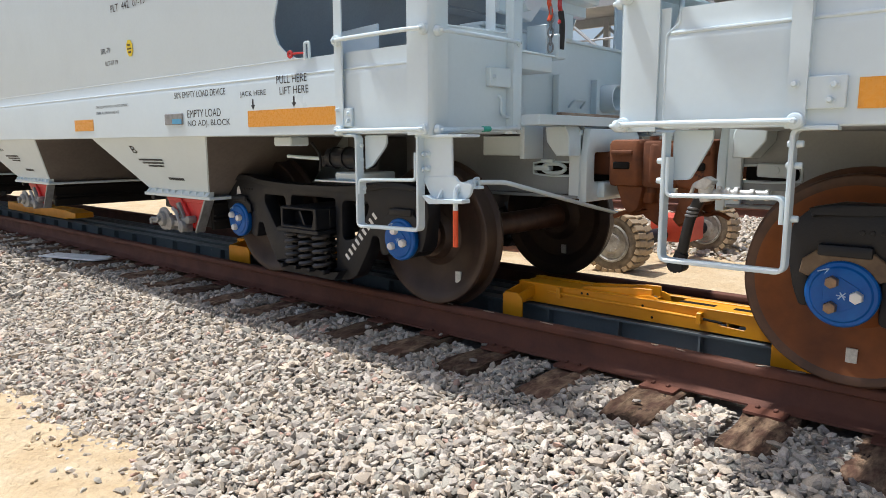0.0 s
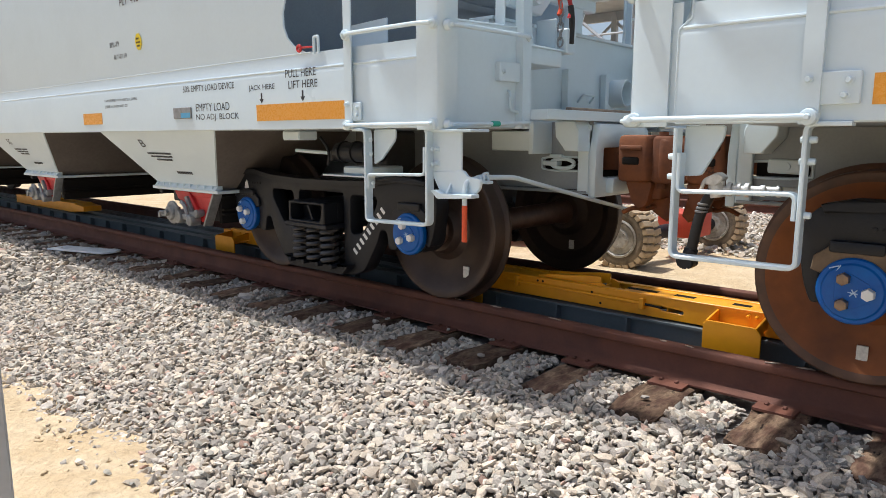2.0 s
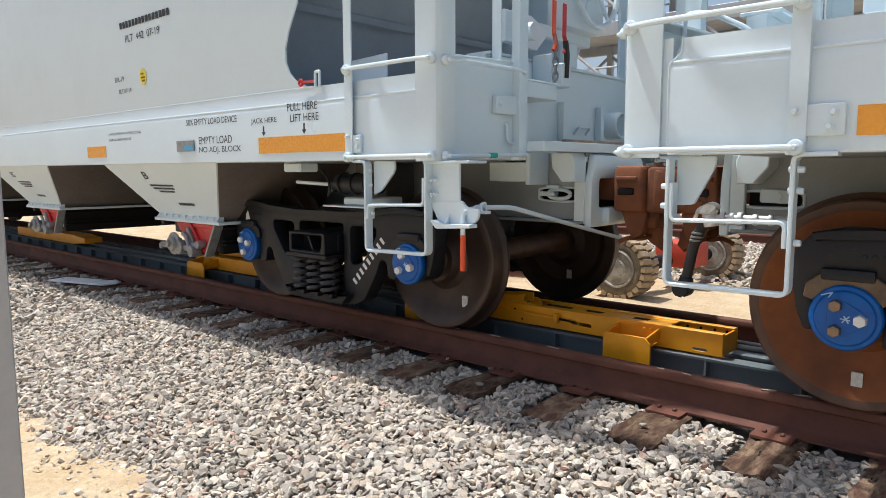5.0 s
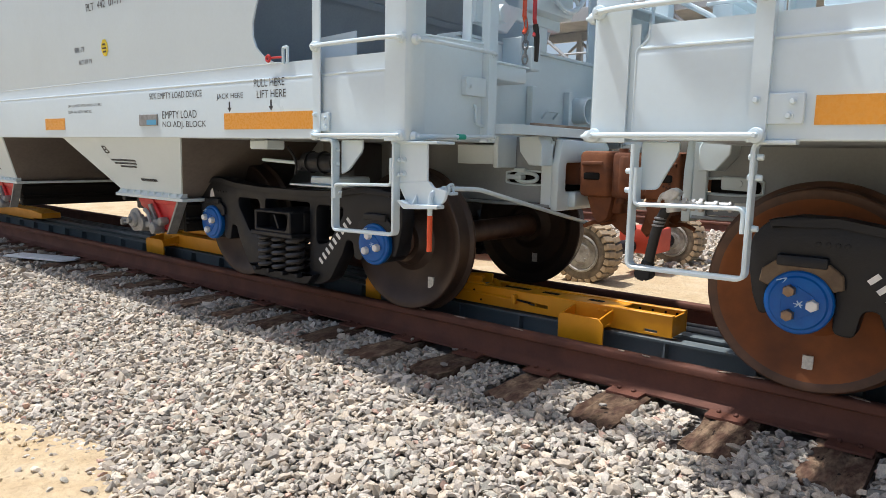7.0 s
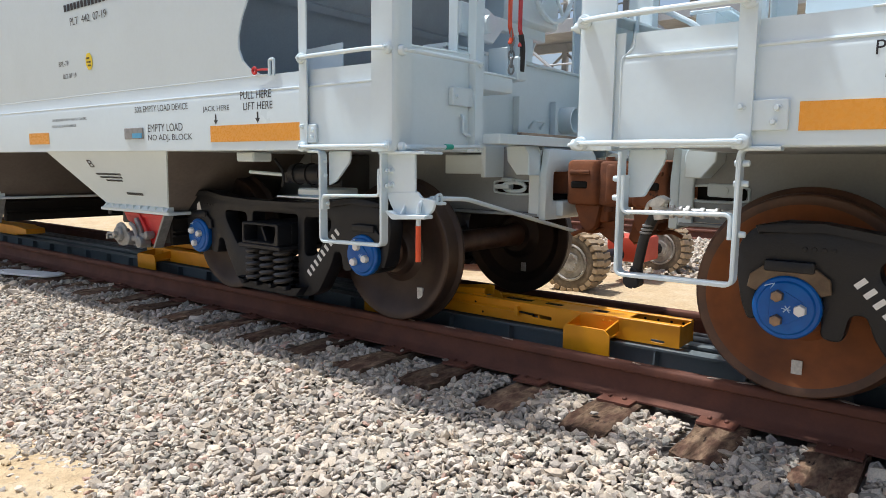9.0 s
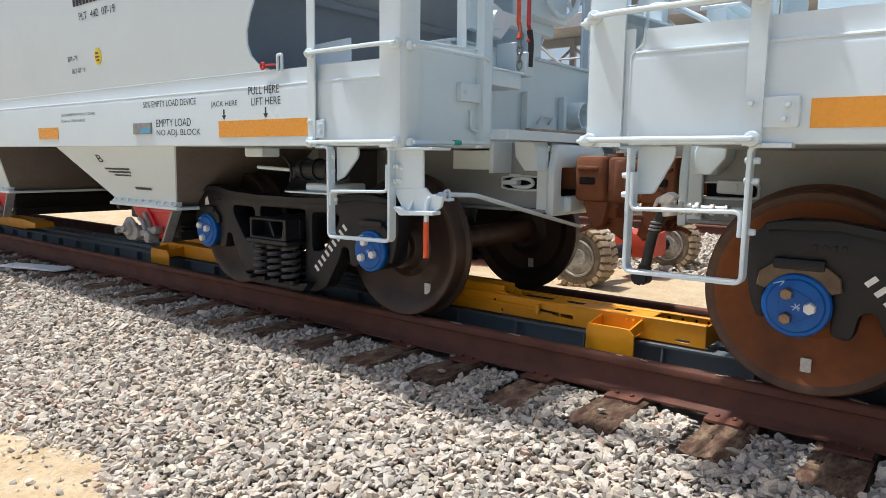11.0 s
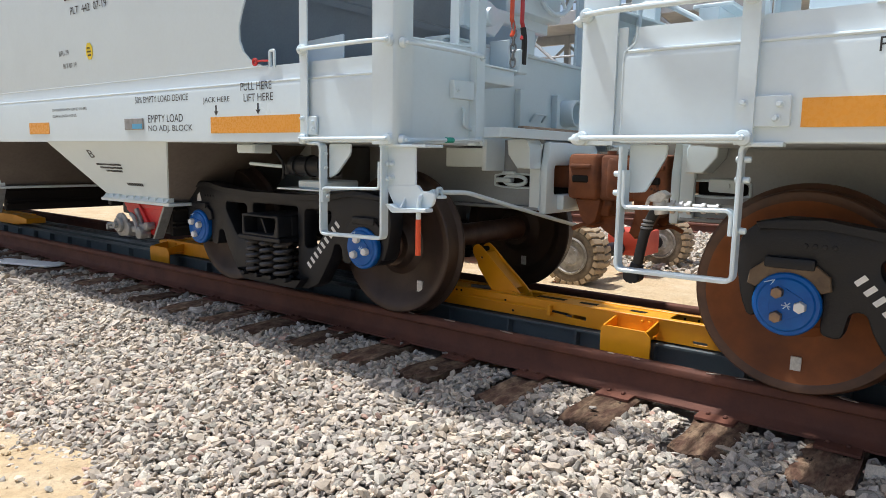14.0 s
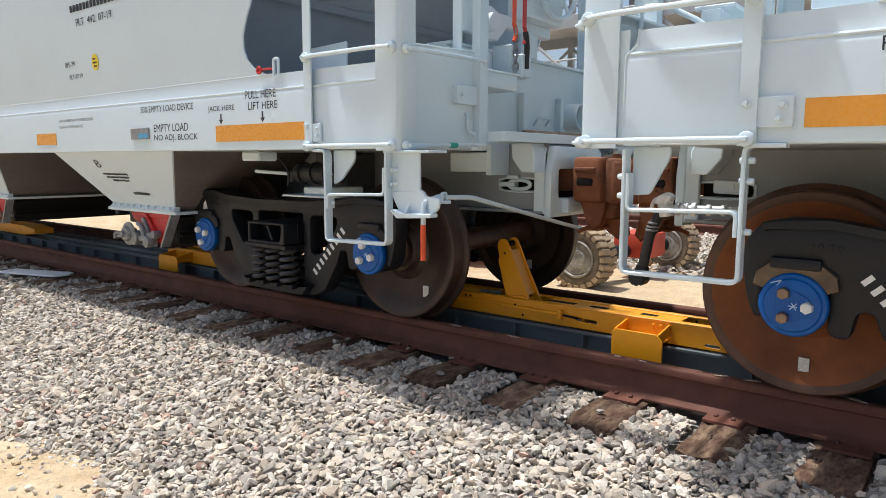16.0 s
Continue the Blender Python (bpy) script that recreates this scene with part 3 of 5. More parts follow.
def side_frame(truck, v):
    """One cast side frame in the truck's own space, at the side v (-1 near the platform road)."""
    right = [(0.25, 0.755), (0.58, 0.772), (0.78, 0.803), (0.92, 0.806), (1.03, 0.782), (1.09, 0.72), (1.105, 0.62), (1.075, 0.46), (1.045, 0.385), (1.012, 0.385), (1.015, 0.590), (0.765, 0.590), (0.765, 0.340), (0.685, 0.332), (0.665, 0.45), (0.610, 0.455), (0.58, 0.37), (0.45, 0.165), (0.34, 0.120)]
    outer = right + [(-a, b) for a, b in right[::-1]]
    outer = rounded(outer, 0.03, 3)
    hole = rounded([(0.315, 0.665), (0.575, 0.668), (0.575, 0.61), (0.43, 0.415), (0.315, 0.40)], 0.045, 4)
    holes = [hole, [(-a, b) for a, b in hole[::-1]], rounded([(-0.245, 0.675), (0.245, 0.675), (0.245, 0.195), (-0.245, 0.195)], 0.02, 2)]
    y0, y1 = v * 0.965, v * 1.085
    f = part("side_frame", add_plate(B(), outer, holes, "y", y0, y1, 0.012, 2), M_black, truck, "black cast-steel side frame with triangular windows")
    # top lip, spring seat and pedestal roof of the casting
    top = [(-1.03, 0.785), (-0.92, 0.809), (-0.78, 0.806), (-0.58, 0.775), (-0.25, 0.758), (0.25, 0.758), (0.58, 0.775), (0.78, 0.806), (0.92, 0.809), (1.03, 0.785)]
    lip = top + [(a * 0.985, b - 0.035) for a, b in top[::-1]]
    part("top_lip", add_prism(B(), lip, "y", v * 0.955, v * 1.105, 0.010, 2), M_black, f)
    part("spring_seat", add_prism(B(), rounded([(-0.36, 0.20), (-0.29, 0.125), (0.29, 0.125), (0.36, 0.20), (0.27, 0.178), (-0.27, 0.178)], 0.012, 2), "y", v * 0.86, v * 1.15, 0.008, 2), M_black, f)
    for s in (-1, 1):
        part("pedestal_roof", add_prism(B(), rounded([(s * 0.795, 0.648), (s * 0.985, 0.648), (s * 0.985, 0.602), (s * 0.795, 0.602)], 0.01, 2), "y", v * 0.98, v * 1.115, 0.008, 2), M_black, f)
    # bolster end, friction pocket and springs
    bm = B()
    add_plate(bm, rounded([(-0.198, 0.612), (0.198, 0.612), (0.198, 0.462), (-0.198, 0.462)], 0.008, 2), [rounded([(-0.175, 0.594), (0.175, 0.594), (0.150, 0.482), (-0.175, 0.482)], 0.015, 2)], "y", v * 1.09, v * 1.215, 0.006)
    add_box(bm, -0.198, 0.198, v * 0.55, v * 1.10, 0.462, 0.612, 0.01)
    add_prism(bm, [(-0.02, 0.585), (0.0, 0.585), (0.05, 0.487), (0.03, 0.487)], "y", v * 1.10, v * 1.19, 0.003)
    part("bolster_end", bm, M_black, truck)
    part("spring_plate", add_box(B(), -0.232, 0.222, v * 0.90, v * 1.225, 0.432, 0.464, 0.006), M_black, truck)
    for i in range(3):
        for j in range(2):
            bm = B()
            coil(bm, -0.155 + 0.155 * i, v * (1.135 - 0.17 * j), 0.180, 0.432, 0.053, 0.0175, 5.2)
            part("coil_spring", bm, M_spring, truck, "black steel coil spring")
    for i in range(4):
        part("spring_seat_lug", add_box(B(), i * 0.155 - 0.249, i * 0.155 - 0.217, v * 1.14, v * 1.20, 0.165, 0.195, 0.006), M_black, truck)
    for k in range(4):
        bm = B()
        add_cyl(bm, (-0.84 + 0.035 * k, v * 1.084, 0.70), (-0.84 + 0.035 * k, v * 1.090, 0.70), 0.010, seg=12, bevel=0.002)
        part("cast_button", bm, M_black, truck)


def end_cap(truck, u, v, turn):
    """Roller bearing with its blue end cap, three bolts and the adapter above."""
    c = Vector((u, 0, 0.457))
    bm = B()
    add_lathe(bm, [(0.085, v * 0.88), (0.127, v * 0.90), (0.127, v * 1.06), (0.10, v * 1.085), (0.09, v * 1.09)], c, 40)
    b = part("bearing", bm, M_black, truck)
    bm = B()
    add_lathe(bm, [(0.05, v * 1.070), (0.124, v * 1.072), (0.131, v * 1.083), (0.131, v * 1.112), (0.125, v * 1.120), (0.112, v * 1.122), (0.105, v * 1.130), (0.09, v * 1.133), (0.0001, v * 1.133)], c, 48)
    cap = part("end_cap", bm, M_blue, b, "blue-painted round bearing end cap")
    lock = [(c.x + 0.072 * math.cos(radians(turn + a + s)), c.z + 0.072 * math.sin(radians(turn + a + s))) for a in (0, 120, 240) for s in (-26, 26)]
    part("locking_plate", add_prism(B(), lock, "y", v * 1.130, v * 1.137, 0.001), M_blue, b)
    if v < 0:
        marks = [((-0.085, 0.085), (-0.05, 0.098)), ((-0.06, 0.075), (-0.045, 0.10)), ((-0.005, -0.015), (0.02, 0.012)), ((0.0, 0.012), (0.018, -0.016)), ((-0.012, 0.0), (0.022, -0.004))]
        for p0, p1 in marks:
            part("paint_mark", add_tube(B(), [(u + p0[0], v * 1.1335 + (0.004 if abs(p0[0]) > 0.04 else -0.004), 0.457 + p0[1]), (u + p1[0], v * 1.1335 + (0.004 if abs(p0[0]) > 0.04 else -0.004), 0.457 + p1[1])], 0.0026, 5), M_mark, b, "pale hand-drawn paint mark")
    for k in range(3):
        a = radians(turn + 120 * k)
        p = c + Vector((0.058 * math.cos(a), 0, 0.058 * math.sin(a)))
        part("cap_bolt", add_cyl(B(), (p.x, v * 1.134, p.z), (p.x, v * 1.166, p.z), 0.026, 0.0235, seg=6, bevel=0.002), M_steelbolt if k and turn in (0.5, 30) else M_whitebolt, b, "hexagonal cap bolt")
    pts = [(-0.158, 0.07), (-0.15, 0.125), (-0.10, 0.165), (-0.045, 0.165), (-0.035, 0.145), (0.035, 0.145), (0.045, 0.165), (0.10, 0.165), (0.15, 0.125), (0.158, 0.07), (0.12, 0.055), (0.09, 0.095), (0.0, 0.128), (-0.09, 0.095), (-0.12, 0.055)]
    part("bearing_adapter", add_prism(B(), [(u + a, 0.457 + z) for a, z in pts], "y", v * 0.93, v * 1.105, 0.004), M_adapter if turn in (0.5, 30) else M_black, truck)


def bogie(x, name_turns, rusty, label):
    """A two-axle freight bogie with its middle at x."""
    t = tagged(empty("freight_bogie", pose(x, 0, 0)), label, "railway bogie", "bogies under the cars")
    for i, u in enumerate((-0.889, 0.889)):
        part("axle", add_lathe(B(), [(0.07, -1.06), (0.078, -0.88), (0.10, -0.85), (0.10, -0.66), (0.086, -0.60), (0.083, 0.0), (0.086, 0.60), (0.10, 0.66), (0.10, 0.85), (0.078, 0.88), (0.07, 1.06)], (u, 0, 0.457), 28), M_tread, t, "brown steel axle")
        for v in (-1, 1):
            w = share("wheel", ME_wheel_rust if (u, v) in rusty else ME_wheel, t, pose(u, v * 0.755, 0.457, 0, 0, 0 if v < 0 else 180))
            if (u, v) in rusty:
                w["label"] = "orange-rusted steel wheel"
            bm = B()
            pl = [(-0.022, -0.036), (0.022, -0.036), (0.022, 0.036), (-0.022, 0.036)]
            a = radians(-52 if not rusty else -90)
            if v < 0:
                cx, cz = 0.33 * math.cos(a), 0.33 * math.sin(a)
                add_prism(bm, [(cx + p, cz + q) for p, q in pl], "y", -0.040, -0.028, 0)
            else:
                add_prism(bm, [(-0.06 + p, -0.27 + q) for p, q in pl], "y", 0.024, 0.034, 0)
            part("paper_tag", bm, M_tag, w, "small printed paper tag")
            end_cap(t, u, v, name_turns[i] if v < 0 else 0)
    for v in (-1, 1):
        side_frame(t, v)
    bm = B()
    add_box(bm, -0.20, 0.20, -0.62, 0.62, 0.45, 0.66, 0.03, 2)
    add_cyl(bm, (0, 0, 0.65), (0, 0, 0.72), 0.2, seg=32)
    part("bolster", bm, M_black, t)
    bm = B()
    for s in (-1, 1):
        add_box(bm, s * 0.36 - 0.03, s * 0.36 + 0.03, -0.80, 0.80, 0.33, 0.38, 0.01)
        for v in (-1, 1):
            add_prism(bm, [(s * 0.36, 0.30), (s * 0.42, 0.42), (s * 0.36, 0.54), (s * 0.39, 0.42)], "y", v * 0.70, v * 0.80, 0.004)
    part("brake_beam", bm, M_black, t)
    return t


bogie_one = bogie(-0.889, (20, -15), (), "black two-axle bogie of the hopper car with brown wheels")
bogie_two = bogie(2.413 + 0.889, (0.5, 30), ((-0.889, -1),), "black two-axle bogie with an orange-rusted leading wheel")
bogie_three = bogie(-14.5, (20, -15), (), "black two-axle bogie under the far end of the hopper car")
# white stencilled number as plain bars, and small painted marks
for _t, _sg in ((bogie_one, 1), (bogie_two, -1)):
    for k in range(9):
        px, pz, ang = _sg * (0.365 + 0.034 * k), 0.290 + 0.0365 * k, 47 * _sg
        m = pose(px, 0, pz, 0, -ang, 0)
        part("stencil_bar", add_box(B(), -0.011, 0.011, -1.0875, -1.0855, -0.024, 0.024, 0, m=m), M_white, _t, "white stencilled character", smooth=False)
part("painted_mark", add_prism(B(), [(-0.945, 0.650), (-0.885, 0.657), (-0.895, 0.685), (-0.91, 0.722), (-0.935, 0.70)], "y", -1.0875, -1.0855), M_white, bogie_one, "white triangular paint mark")

# ---- hopper cars ----
M_red = material("red_gate_paint", (0.55, 0.03, 0.03), 0.45, second=(0.42, 0.02, 0.02), scale=12, amount=0.6, bump=0.05)
M_orange_red = material("orange_grip_paint", (0.72, 0.085, 0.02), 0.42, second=(0.6, 0.06, 0.02), scale=20, amount=0.4, bump=0.03)
M_galv = material("galvanised_steel", (0.30, 0.31, 0.31), 0.5, metal=0.5, second=(0.20, 0.20, 0.20), scale=18, amount=0.7, bump=0.2)
M_cock = material("bright_galvanised_casting", (0.72, 0.73, 0.72), 0.42, metal=0.35, second=(0.36, 0.37, 0.37), scale=18, amount=0.7, bump=0.2)
# Near-black for dark steel parts, and as painted shade in slots and holes.
M_dark = material("dark_steel_and_hole_shade", (0.016, 0.015, 0.014), 0.9, spec=0.1, bump=0.1)
M_label_blue = material("blue_placard", (0.08, 0.33, 0.55), 0.5, bump=0.0)
M_sticker = material("yellow_decal", (0.82, 0.64, 0.02), 0.5, bump=0.0)
M_rubber = material("black_rubber", (0.02, 0.02, 0.02), 0.7, second=(0.05, 0.045, 0.04), scale=20, amount=0.5, bump=0.3)
M_green = material("green_tape", (0.02, 0.35, 0.26), 0.5, bump=0.0)
M_wood = material("worn_platform_edge", (0.36, 0.27, 0.20), 0.8, second=(0.22, 0.15, 0.10), scale=10, amount=0.8, bump=0.3)

MIDDLE = 2.364      # the two car ends mirror about half of this


def hopper_car(second):
    """A covered hopper car; the second one is the mirror image beyond the coupling."""
    flip = Matrix.Translation((MIDDLE, 0, 0)) @ Matrix.Diagonal((-1, 1, 1, 1)) if second else Matrix.Identity(4)
    car = tagged(empty("hopper_car", pose(0, 0, 0)), "pale grey covered hopper railcar with amber reflective strips" if not second else "pale grey hopper railcar with white grab irons on its end", "railway car", "coupled hopper cars")

    def P(name, bm, mat=M_paint, parent=car, label="", angle=35):
        if second:
            bmesh.ops.transform(bm, matrix=flip, verts=bm.verts)
        return part(name, bm, mat, parent, label, angle=angle)

    L = -17.3
    for v in (-1, 1):
        # side sill: upright pressed face that rolls in to the shear plate
        out = [(-1.58, 1.100), (-1.58, 1.410), (-1.5785, 1.424), (-1.574, 1.436), (-1.5715, 1.446), (-1.569, 1.456), (-1.5655, 1.490), (-1.5635, 1.515), (-1.562, 1.531)]
        inn = [(-1.550, 1.531), (-1.5515, 1.515), (-1.5535, 1.490), (-1.557, 1.456), (-1.5595, 1.446), (-1.564, 1.430), (-1.568, 1.410), (-1.568, 1.112), (-1.50, 1.112), (-1.50, 1.095), (-1.575, 1.095)]
        bm = add_prism(B(), [(-v * a, z) for a, z in out + inn], "x", 0.498 if second else 0.56, L)
        if second:
            for q in bm.verts:
                if q.co.x > 0 and q.co.z > 1.44:
                    q.co.x = 0.498 - min((q.co.z - 1.44) * 1.2, 0.042)
        s = P("side_sill", bm, label="glossy pale grey side sill", angle=24)
        P("sill_ridge", add_tube(B(), [(0.485 if second else 0.55, v * 1.5725, 1.442), (L, v * 1.5725, 1.442)], 0.0075, 8), parent=s, label="rolled ridge of the sill")
        if second:
            P("sill_edge", add_tube(B(), [(0.500, v * 1.578, 1.100), (0.500, v * 1.578, 1.436), (0.458, v * 1.567, 1.476), (0.458, v * 1.562, 1.536)], 0.0045, 6, 0.01), parent=s, label="welded edge of the sill end")
            P("end_closing_plate", add_box(B(), 0.492, 0.56, v * 1.556, v * 1.566, 1.10, 1.535, 0.002), parent=s)
        # body side: leans out above the sill, with a curved cut at the end
        zs = [1.528, 1.542, 1.581, 1.631, 1.699, 1.778, 1.878, 2.027, 2.277, 2.642, 3.124, 3.704, 4.2]
        xe = [-0.321, -0.399, -0.491, -0.549, -0.58, -0.577, -0.532, -0.431, -0.339, -0.263, -0.234, -0.225, -0.225]
        bm = B()
        cols = []
        for z, x in zip(zs, xe):
            y = 1.560 + 0.05 * (z - 1.528)
            cols.append([bm.verts.new((x, v * y, z)), bm.verts.new((L, v * y, z)), bm.verts.new((x, v * (y - 0.012), z)), bm.verts.new((L, v * (y - 0.012), z))])
        for a, b in zip(cols, cols[1:]):
            bm.faces.new((a[0], a[1], b[1], b[0]))
            bm.faces.new((a[2], b[2], b[3], a[3]))
            bm.faces.new((a[0], b[0], b[2], a[2]))
        bm.faces.new((cols[0][0], cols[0][2], cols[0][3], cols[0][1]))
        P("body_side", bm, angle=40)
        P("weld_bead", add_tube(B(), [(-0.32, v * 1.562, 1.531), (L, v * 1.562, 1.531)], 0.0045, 6), label="thin seam along the sill top")
        # corner post, bent round the end
        c = [(0.53, v * 1.581), (0.645, v * 1.590), (0.672, v * 1.583), (0.686, v * 1.565), (0.690, v * 1.535), (0.690, v * 1.455), (0.678, v * 1.455), (0.676, v * 1.53), (0.665, v * 1.565), (0.53, v * 1.569)]
        post = P("corner_post", add_prism(B(), c, "z", 1.085, 3.4, 0.002), label="tall pale grey corner post")
        # pressed end panel with a flange along its top
        bm = B()
        add_prism(bm, [(v * 1.47, 1.090), (v * 0.90, 1.105), (v * 0.90, 1.640), (v * 1.47, 1.615)], "x", 0.655, 0.667, 0.003)
        add_prism(bm, [(v * 1.47, 1.612), (v * 0.90, 1.637), (v * 0.90, 1.649), (v * 1.47, 1.624)], "x", 0.56, 0.672, 0.003)
        P("end_panel", bm)
        # side ladder stile with its bracket and rungs
        bm = B()
        add_prism(bm, [(0.008, v * 1.606), (0.068, v * 1.606), (0.068, v * 1.597), (0.017, v * 1.597), (0.017, v * 1.560), (0.008, v * 1.560)], "z", 1.088, 3.4, 0.002)
        if second:
            add_plate(bm, rounded([(-0.105, 1.150), (0.02, 1.150), (0.02, 1.255), (-0.105, 1.255)], 0.006, 2), [], "y", v * 1.578, v * 1.597, 0.003)
        else:
            add_plate(bm, rounded([(0.062, 1.135), (0.13, 1.135), (0.13, 1.235), (0.062, 1.235)], 0.006, 2), [], "y", v * 1.581, v * 1.600, 0.003)
        st = P("ladder_stile", bm, label="flat ladder stile")
        for x, z in ((0.045, 1.232), (-0.07, 1.225), (-0.06, 1.178)) if second else ((0.030, 1.225), (0.105, 1.205), (0.105, 1.165)):
            bm = B()
            bolt_head(bm, (x, v * (1.606 if x > 0.02 and x < 0.06 else 1.597), z), (0, v, 0), 0.012, 0.018)
            P("rivet", bm, parent=st)
        for z in (1.112, 1.588, 2.06, 2.53):
            bm = B()
            add_tube(bm, [(0.03, v * 1.622, z), (0.10, v * 1.640, z), (0.56, v * 1.640, z), (0.66, v * 1.612, z)], 0.0115, 10, 0.05)
            for x, y in ((0.035, 1.606), (0.655, 1.590)):
                add_cyl(bm, (x, v * y, z), (x, v * (y + 0.022), z), 0.030, 0.026, seg=18, bevel=0.004)
                bolt_head(bm, (x, v * (y + 0.022), z), (0, v, 0), 0.012, 0.018)
            P("side_rung", bm, label="white round grab iron with bolted ends")
        # end ladder stile and rungs
        bm = B()
        add_prism(bm, [(0.66, v * 0.932), (0.715, v * 0.932), (0.715, v * 0.853), (0.705, v * 0.853), (0.705, v * 0.922), (0.66, v * 0.922)], "z", 1.095, 3.4, 0.002)
        add_prism(bm, [(0.60, v * 1.035), (0.66, v * 1.035), (0.66, v * 1.025), (0.61, v * 1.025), (0.61, v * 0.97), (0.60, v * 0.97)], "z", 1.46, 3.4, 0.002)
        add_plate(bm, rounded([(v * 1.12, 1.345), (v * 0.932, 1.345), (v * 0.932, 1.45), (v * 1.12, 1.445)], 0.006, 2), [], "x", 0.666, 0.70, 0.004)
        bolt_head(bm, (0.70, v * 1.085, 1.395), (1, 0, 0), 0.011)
        es = P("end_stile", bm, label="upright end ladder stile")
        for z0, z1 in ((1.110, 1.124), (1.580, 1.588), (2.05, 2.055), (2.52, 2.52)):
            bm = B()
            add_tube(bm, [(0.705, v * 1.545, z0), (0.738, v * 1.505, z0), (0.738, v * 0.93, z1), (0.72, v * 0.880, z1)], 0.0115, 10, 0.03)
            for y, z in ((1.54, z0), (0.885, z1)):
                add_cyl(bm, (0.692, v * y, z), (0.722, v * y, z), 0.027, 0.022, seg=16, bevel=0.004)
                bolt_head(bm, (0.720, v * y, z), (1, 0, 0), 0.012, 0.02)
            P("end_rung", bm, label="round grab iron across the car end")
        # sill step hung under the side: bent flat bars bolted together
        near_two = second and v < 0
        frame_bar = [(-0.09, 1.090), (0.044, 1.090), (0.044, 0.600), (0.485, 0.598), (0.485, 1.080)] if near_two else [(0.06, 1.088), (0.155, 1.088), (0.155, 0.598), (0.608, 0.608), (0.608, 1.075)]
        tread_bar = [(0.469, 0.990), (0.469, 0.846), (0.061, 0.856), (0.061, 0.766)] if near_two else [(0.172, 0.774), (0.172, 0.850), (0.591, 0.862), (0.591, 0.999)]
        step = P("sill_step", add_strip(B(), frame_bar, v * 1.545, v * 1.60, 0.016, 0.03), label="bent flat-bar sill step", angle=30)
        P("step_tread", add_strip(B(), tread_bar, v * 1.5455, v * 1.5995, 0.015, 0.025), parent=step, label="bent flat-bar tread", angle=30)
        bolts = [(0.485, 0.975, 1), (0.485, 0.900, 1), (0.044, 1.038, -1), (0.044, 0.966, -1), (0.044, 0.786, -1)] if near_two else [(0.163, 0.960, 1), (0.163, 1.035, 1), (0.180, 0.805, 1), (0.616, 0.915, 1), (0.616, 0.990, 1)]
        for x, z, d in bolts:
            bm = B()
            c = Vector((x, v * 1.572, z))
            for k in (1, -1):
                e = c + Vector((d * k * 0.009, 0, 0))
                add_cyl(bm, e, e + Vector((d * k * (0.024 if near_two and k > 0 else 0.010), 0, 0)), 0.013, 0.011, seg=10, bevel=0.003)
            P("step_bolt", bm, parent=step)
        # gusset behind the step and the bracket plate at the corner
        bm = B()
        if near_two:
            add_prism(bm, rounded([(0.478, 1.090), (0.325, 1.090), (0.330, 1.045), (0.405, 0.905), (0.478, 0.900)], 0.012, 2), "y", v * 1.515, v * 1.530, 0.004)
        else:
            add_prism(bm, rounded([(0.165, 1.090), (0.335, 1.090), (0.330, 1.035), (0.225, 0.930), (0.165, 0.90)], 0.012, 2), "y", v * 1.525, v * 1.540, 0.004)
        P("step_gusset", bm)
        if not second:
            bm = B()
            add_plate(bm, [(0.600, 1.080), (0.797, 1.080), (0.800, 0.875), (0.600, 0.875)], [], "y", v * 1.538, v * 1.552, 0.003)
            add_box(bm, 0.57, 0.876, v * 1.43, v * 1.575, 1.072, 1.086, 0.003)
            add_plate(bm, rounded([(0.600, 0.878), (0.815, 0.890), (0.840, 0.860), (0.928, 0.850), (0.915, 0.800), (0.880, 0.772), (0.690, 0.764), (0.655, 0.790)], 0.012, 2), [], "y", v * 1.536, v * 1.556, 0.004)
            add_prism(bm, rounded([(0.640, 0.786), (0.662, 0.792), (0.706, 0.772), (0.905, 0.780), (0.905, 0.760), (0.690, 0.748)], 0.006, 2), "y", v * 1.54, v * 1.605, 0.004)
            for x in (0.735,):
                add_prism(bm, [(v * 1.555, 0.825), (v * 1.590, 0.776), (v * 1.555, 0.776)], "x", x - 0.006, x + 0.006, 0.002)
            cb = P("corner_bracket", bm, label="bolted bracket plate under the corner")
            for x, z in ((0.645, 0.990), (0.645, 0.920)):
                bm = B()
                bolt_head(bm, (x, v * 1.552, z), (0, v, 0), 0.013, 0.022)
                P("bracket_bolt", bm, parent=cb)
    # uncoupling lever
    if not second:
        bm = B()
        add_tube(bm, [(0.84, -1.575, 0.722), (0.84, -1.575, 0.842), (0.85, -1.44, 0.853), (0.845, -1.18, 0.842), (0.84, -0.30, 0.660), (0.84, 0.10, 0.580)], 0.0125, 12, 0.05)
        add_cyl(bm, (0.848, -1.485, 0.849), (0.85, -1.455, 0.851), 0.018, seg=12, bevel=0.003)
        lever = P("uncoupling_lever", bm, label="bent white uncoupling lever with an orange grip")
        P("lever_grip", add_tube(B(), [(0.84, -1.575, 0.545), (0.84, -1.575, 0.723)], 0.0135, 12), M_orange_red, lever, "orange-painted lever end")
        bm = B()
        add_box(bm, 0.825, 0.90, -1.47, -1.425, 0.822, 0.838, 0.004)
        add_box(bm, 0.80, 0.83, -1.555, -1.425, 0.80, 0.836, 0.004)
        add_tube(bm, [(0.872, -1.465, 0.83), (0.872, -1.475, 0.872), (0.872, -1.435, 0.876), (0.872, -1.43, 0.83)], 0.007, 8, 0.012)
        P("lever_bracket", bm, parent=lever)
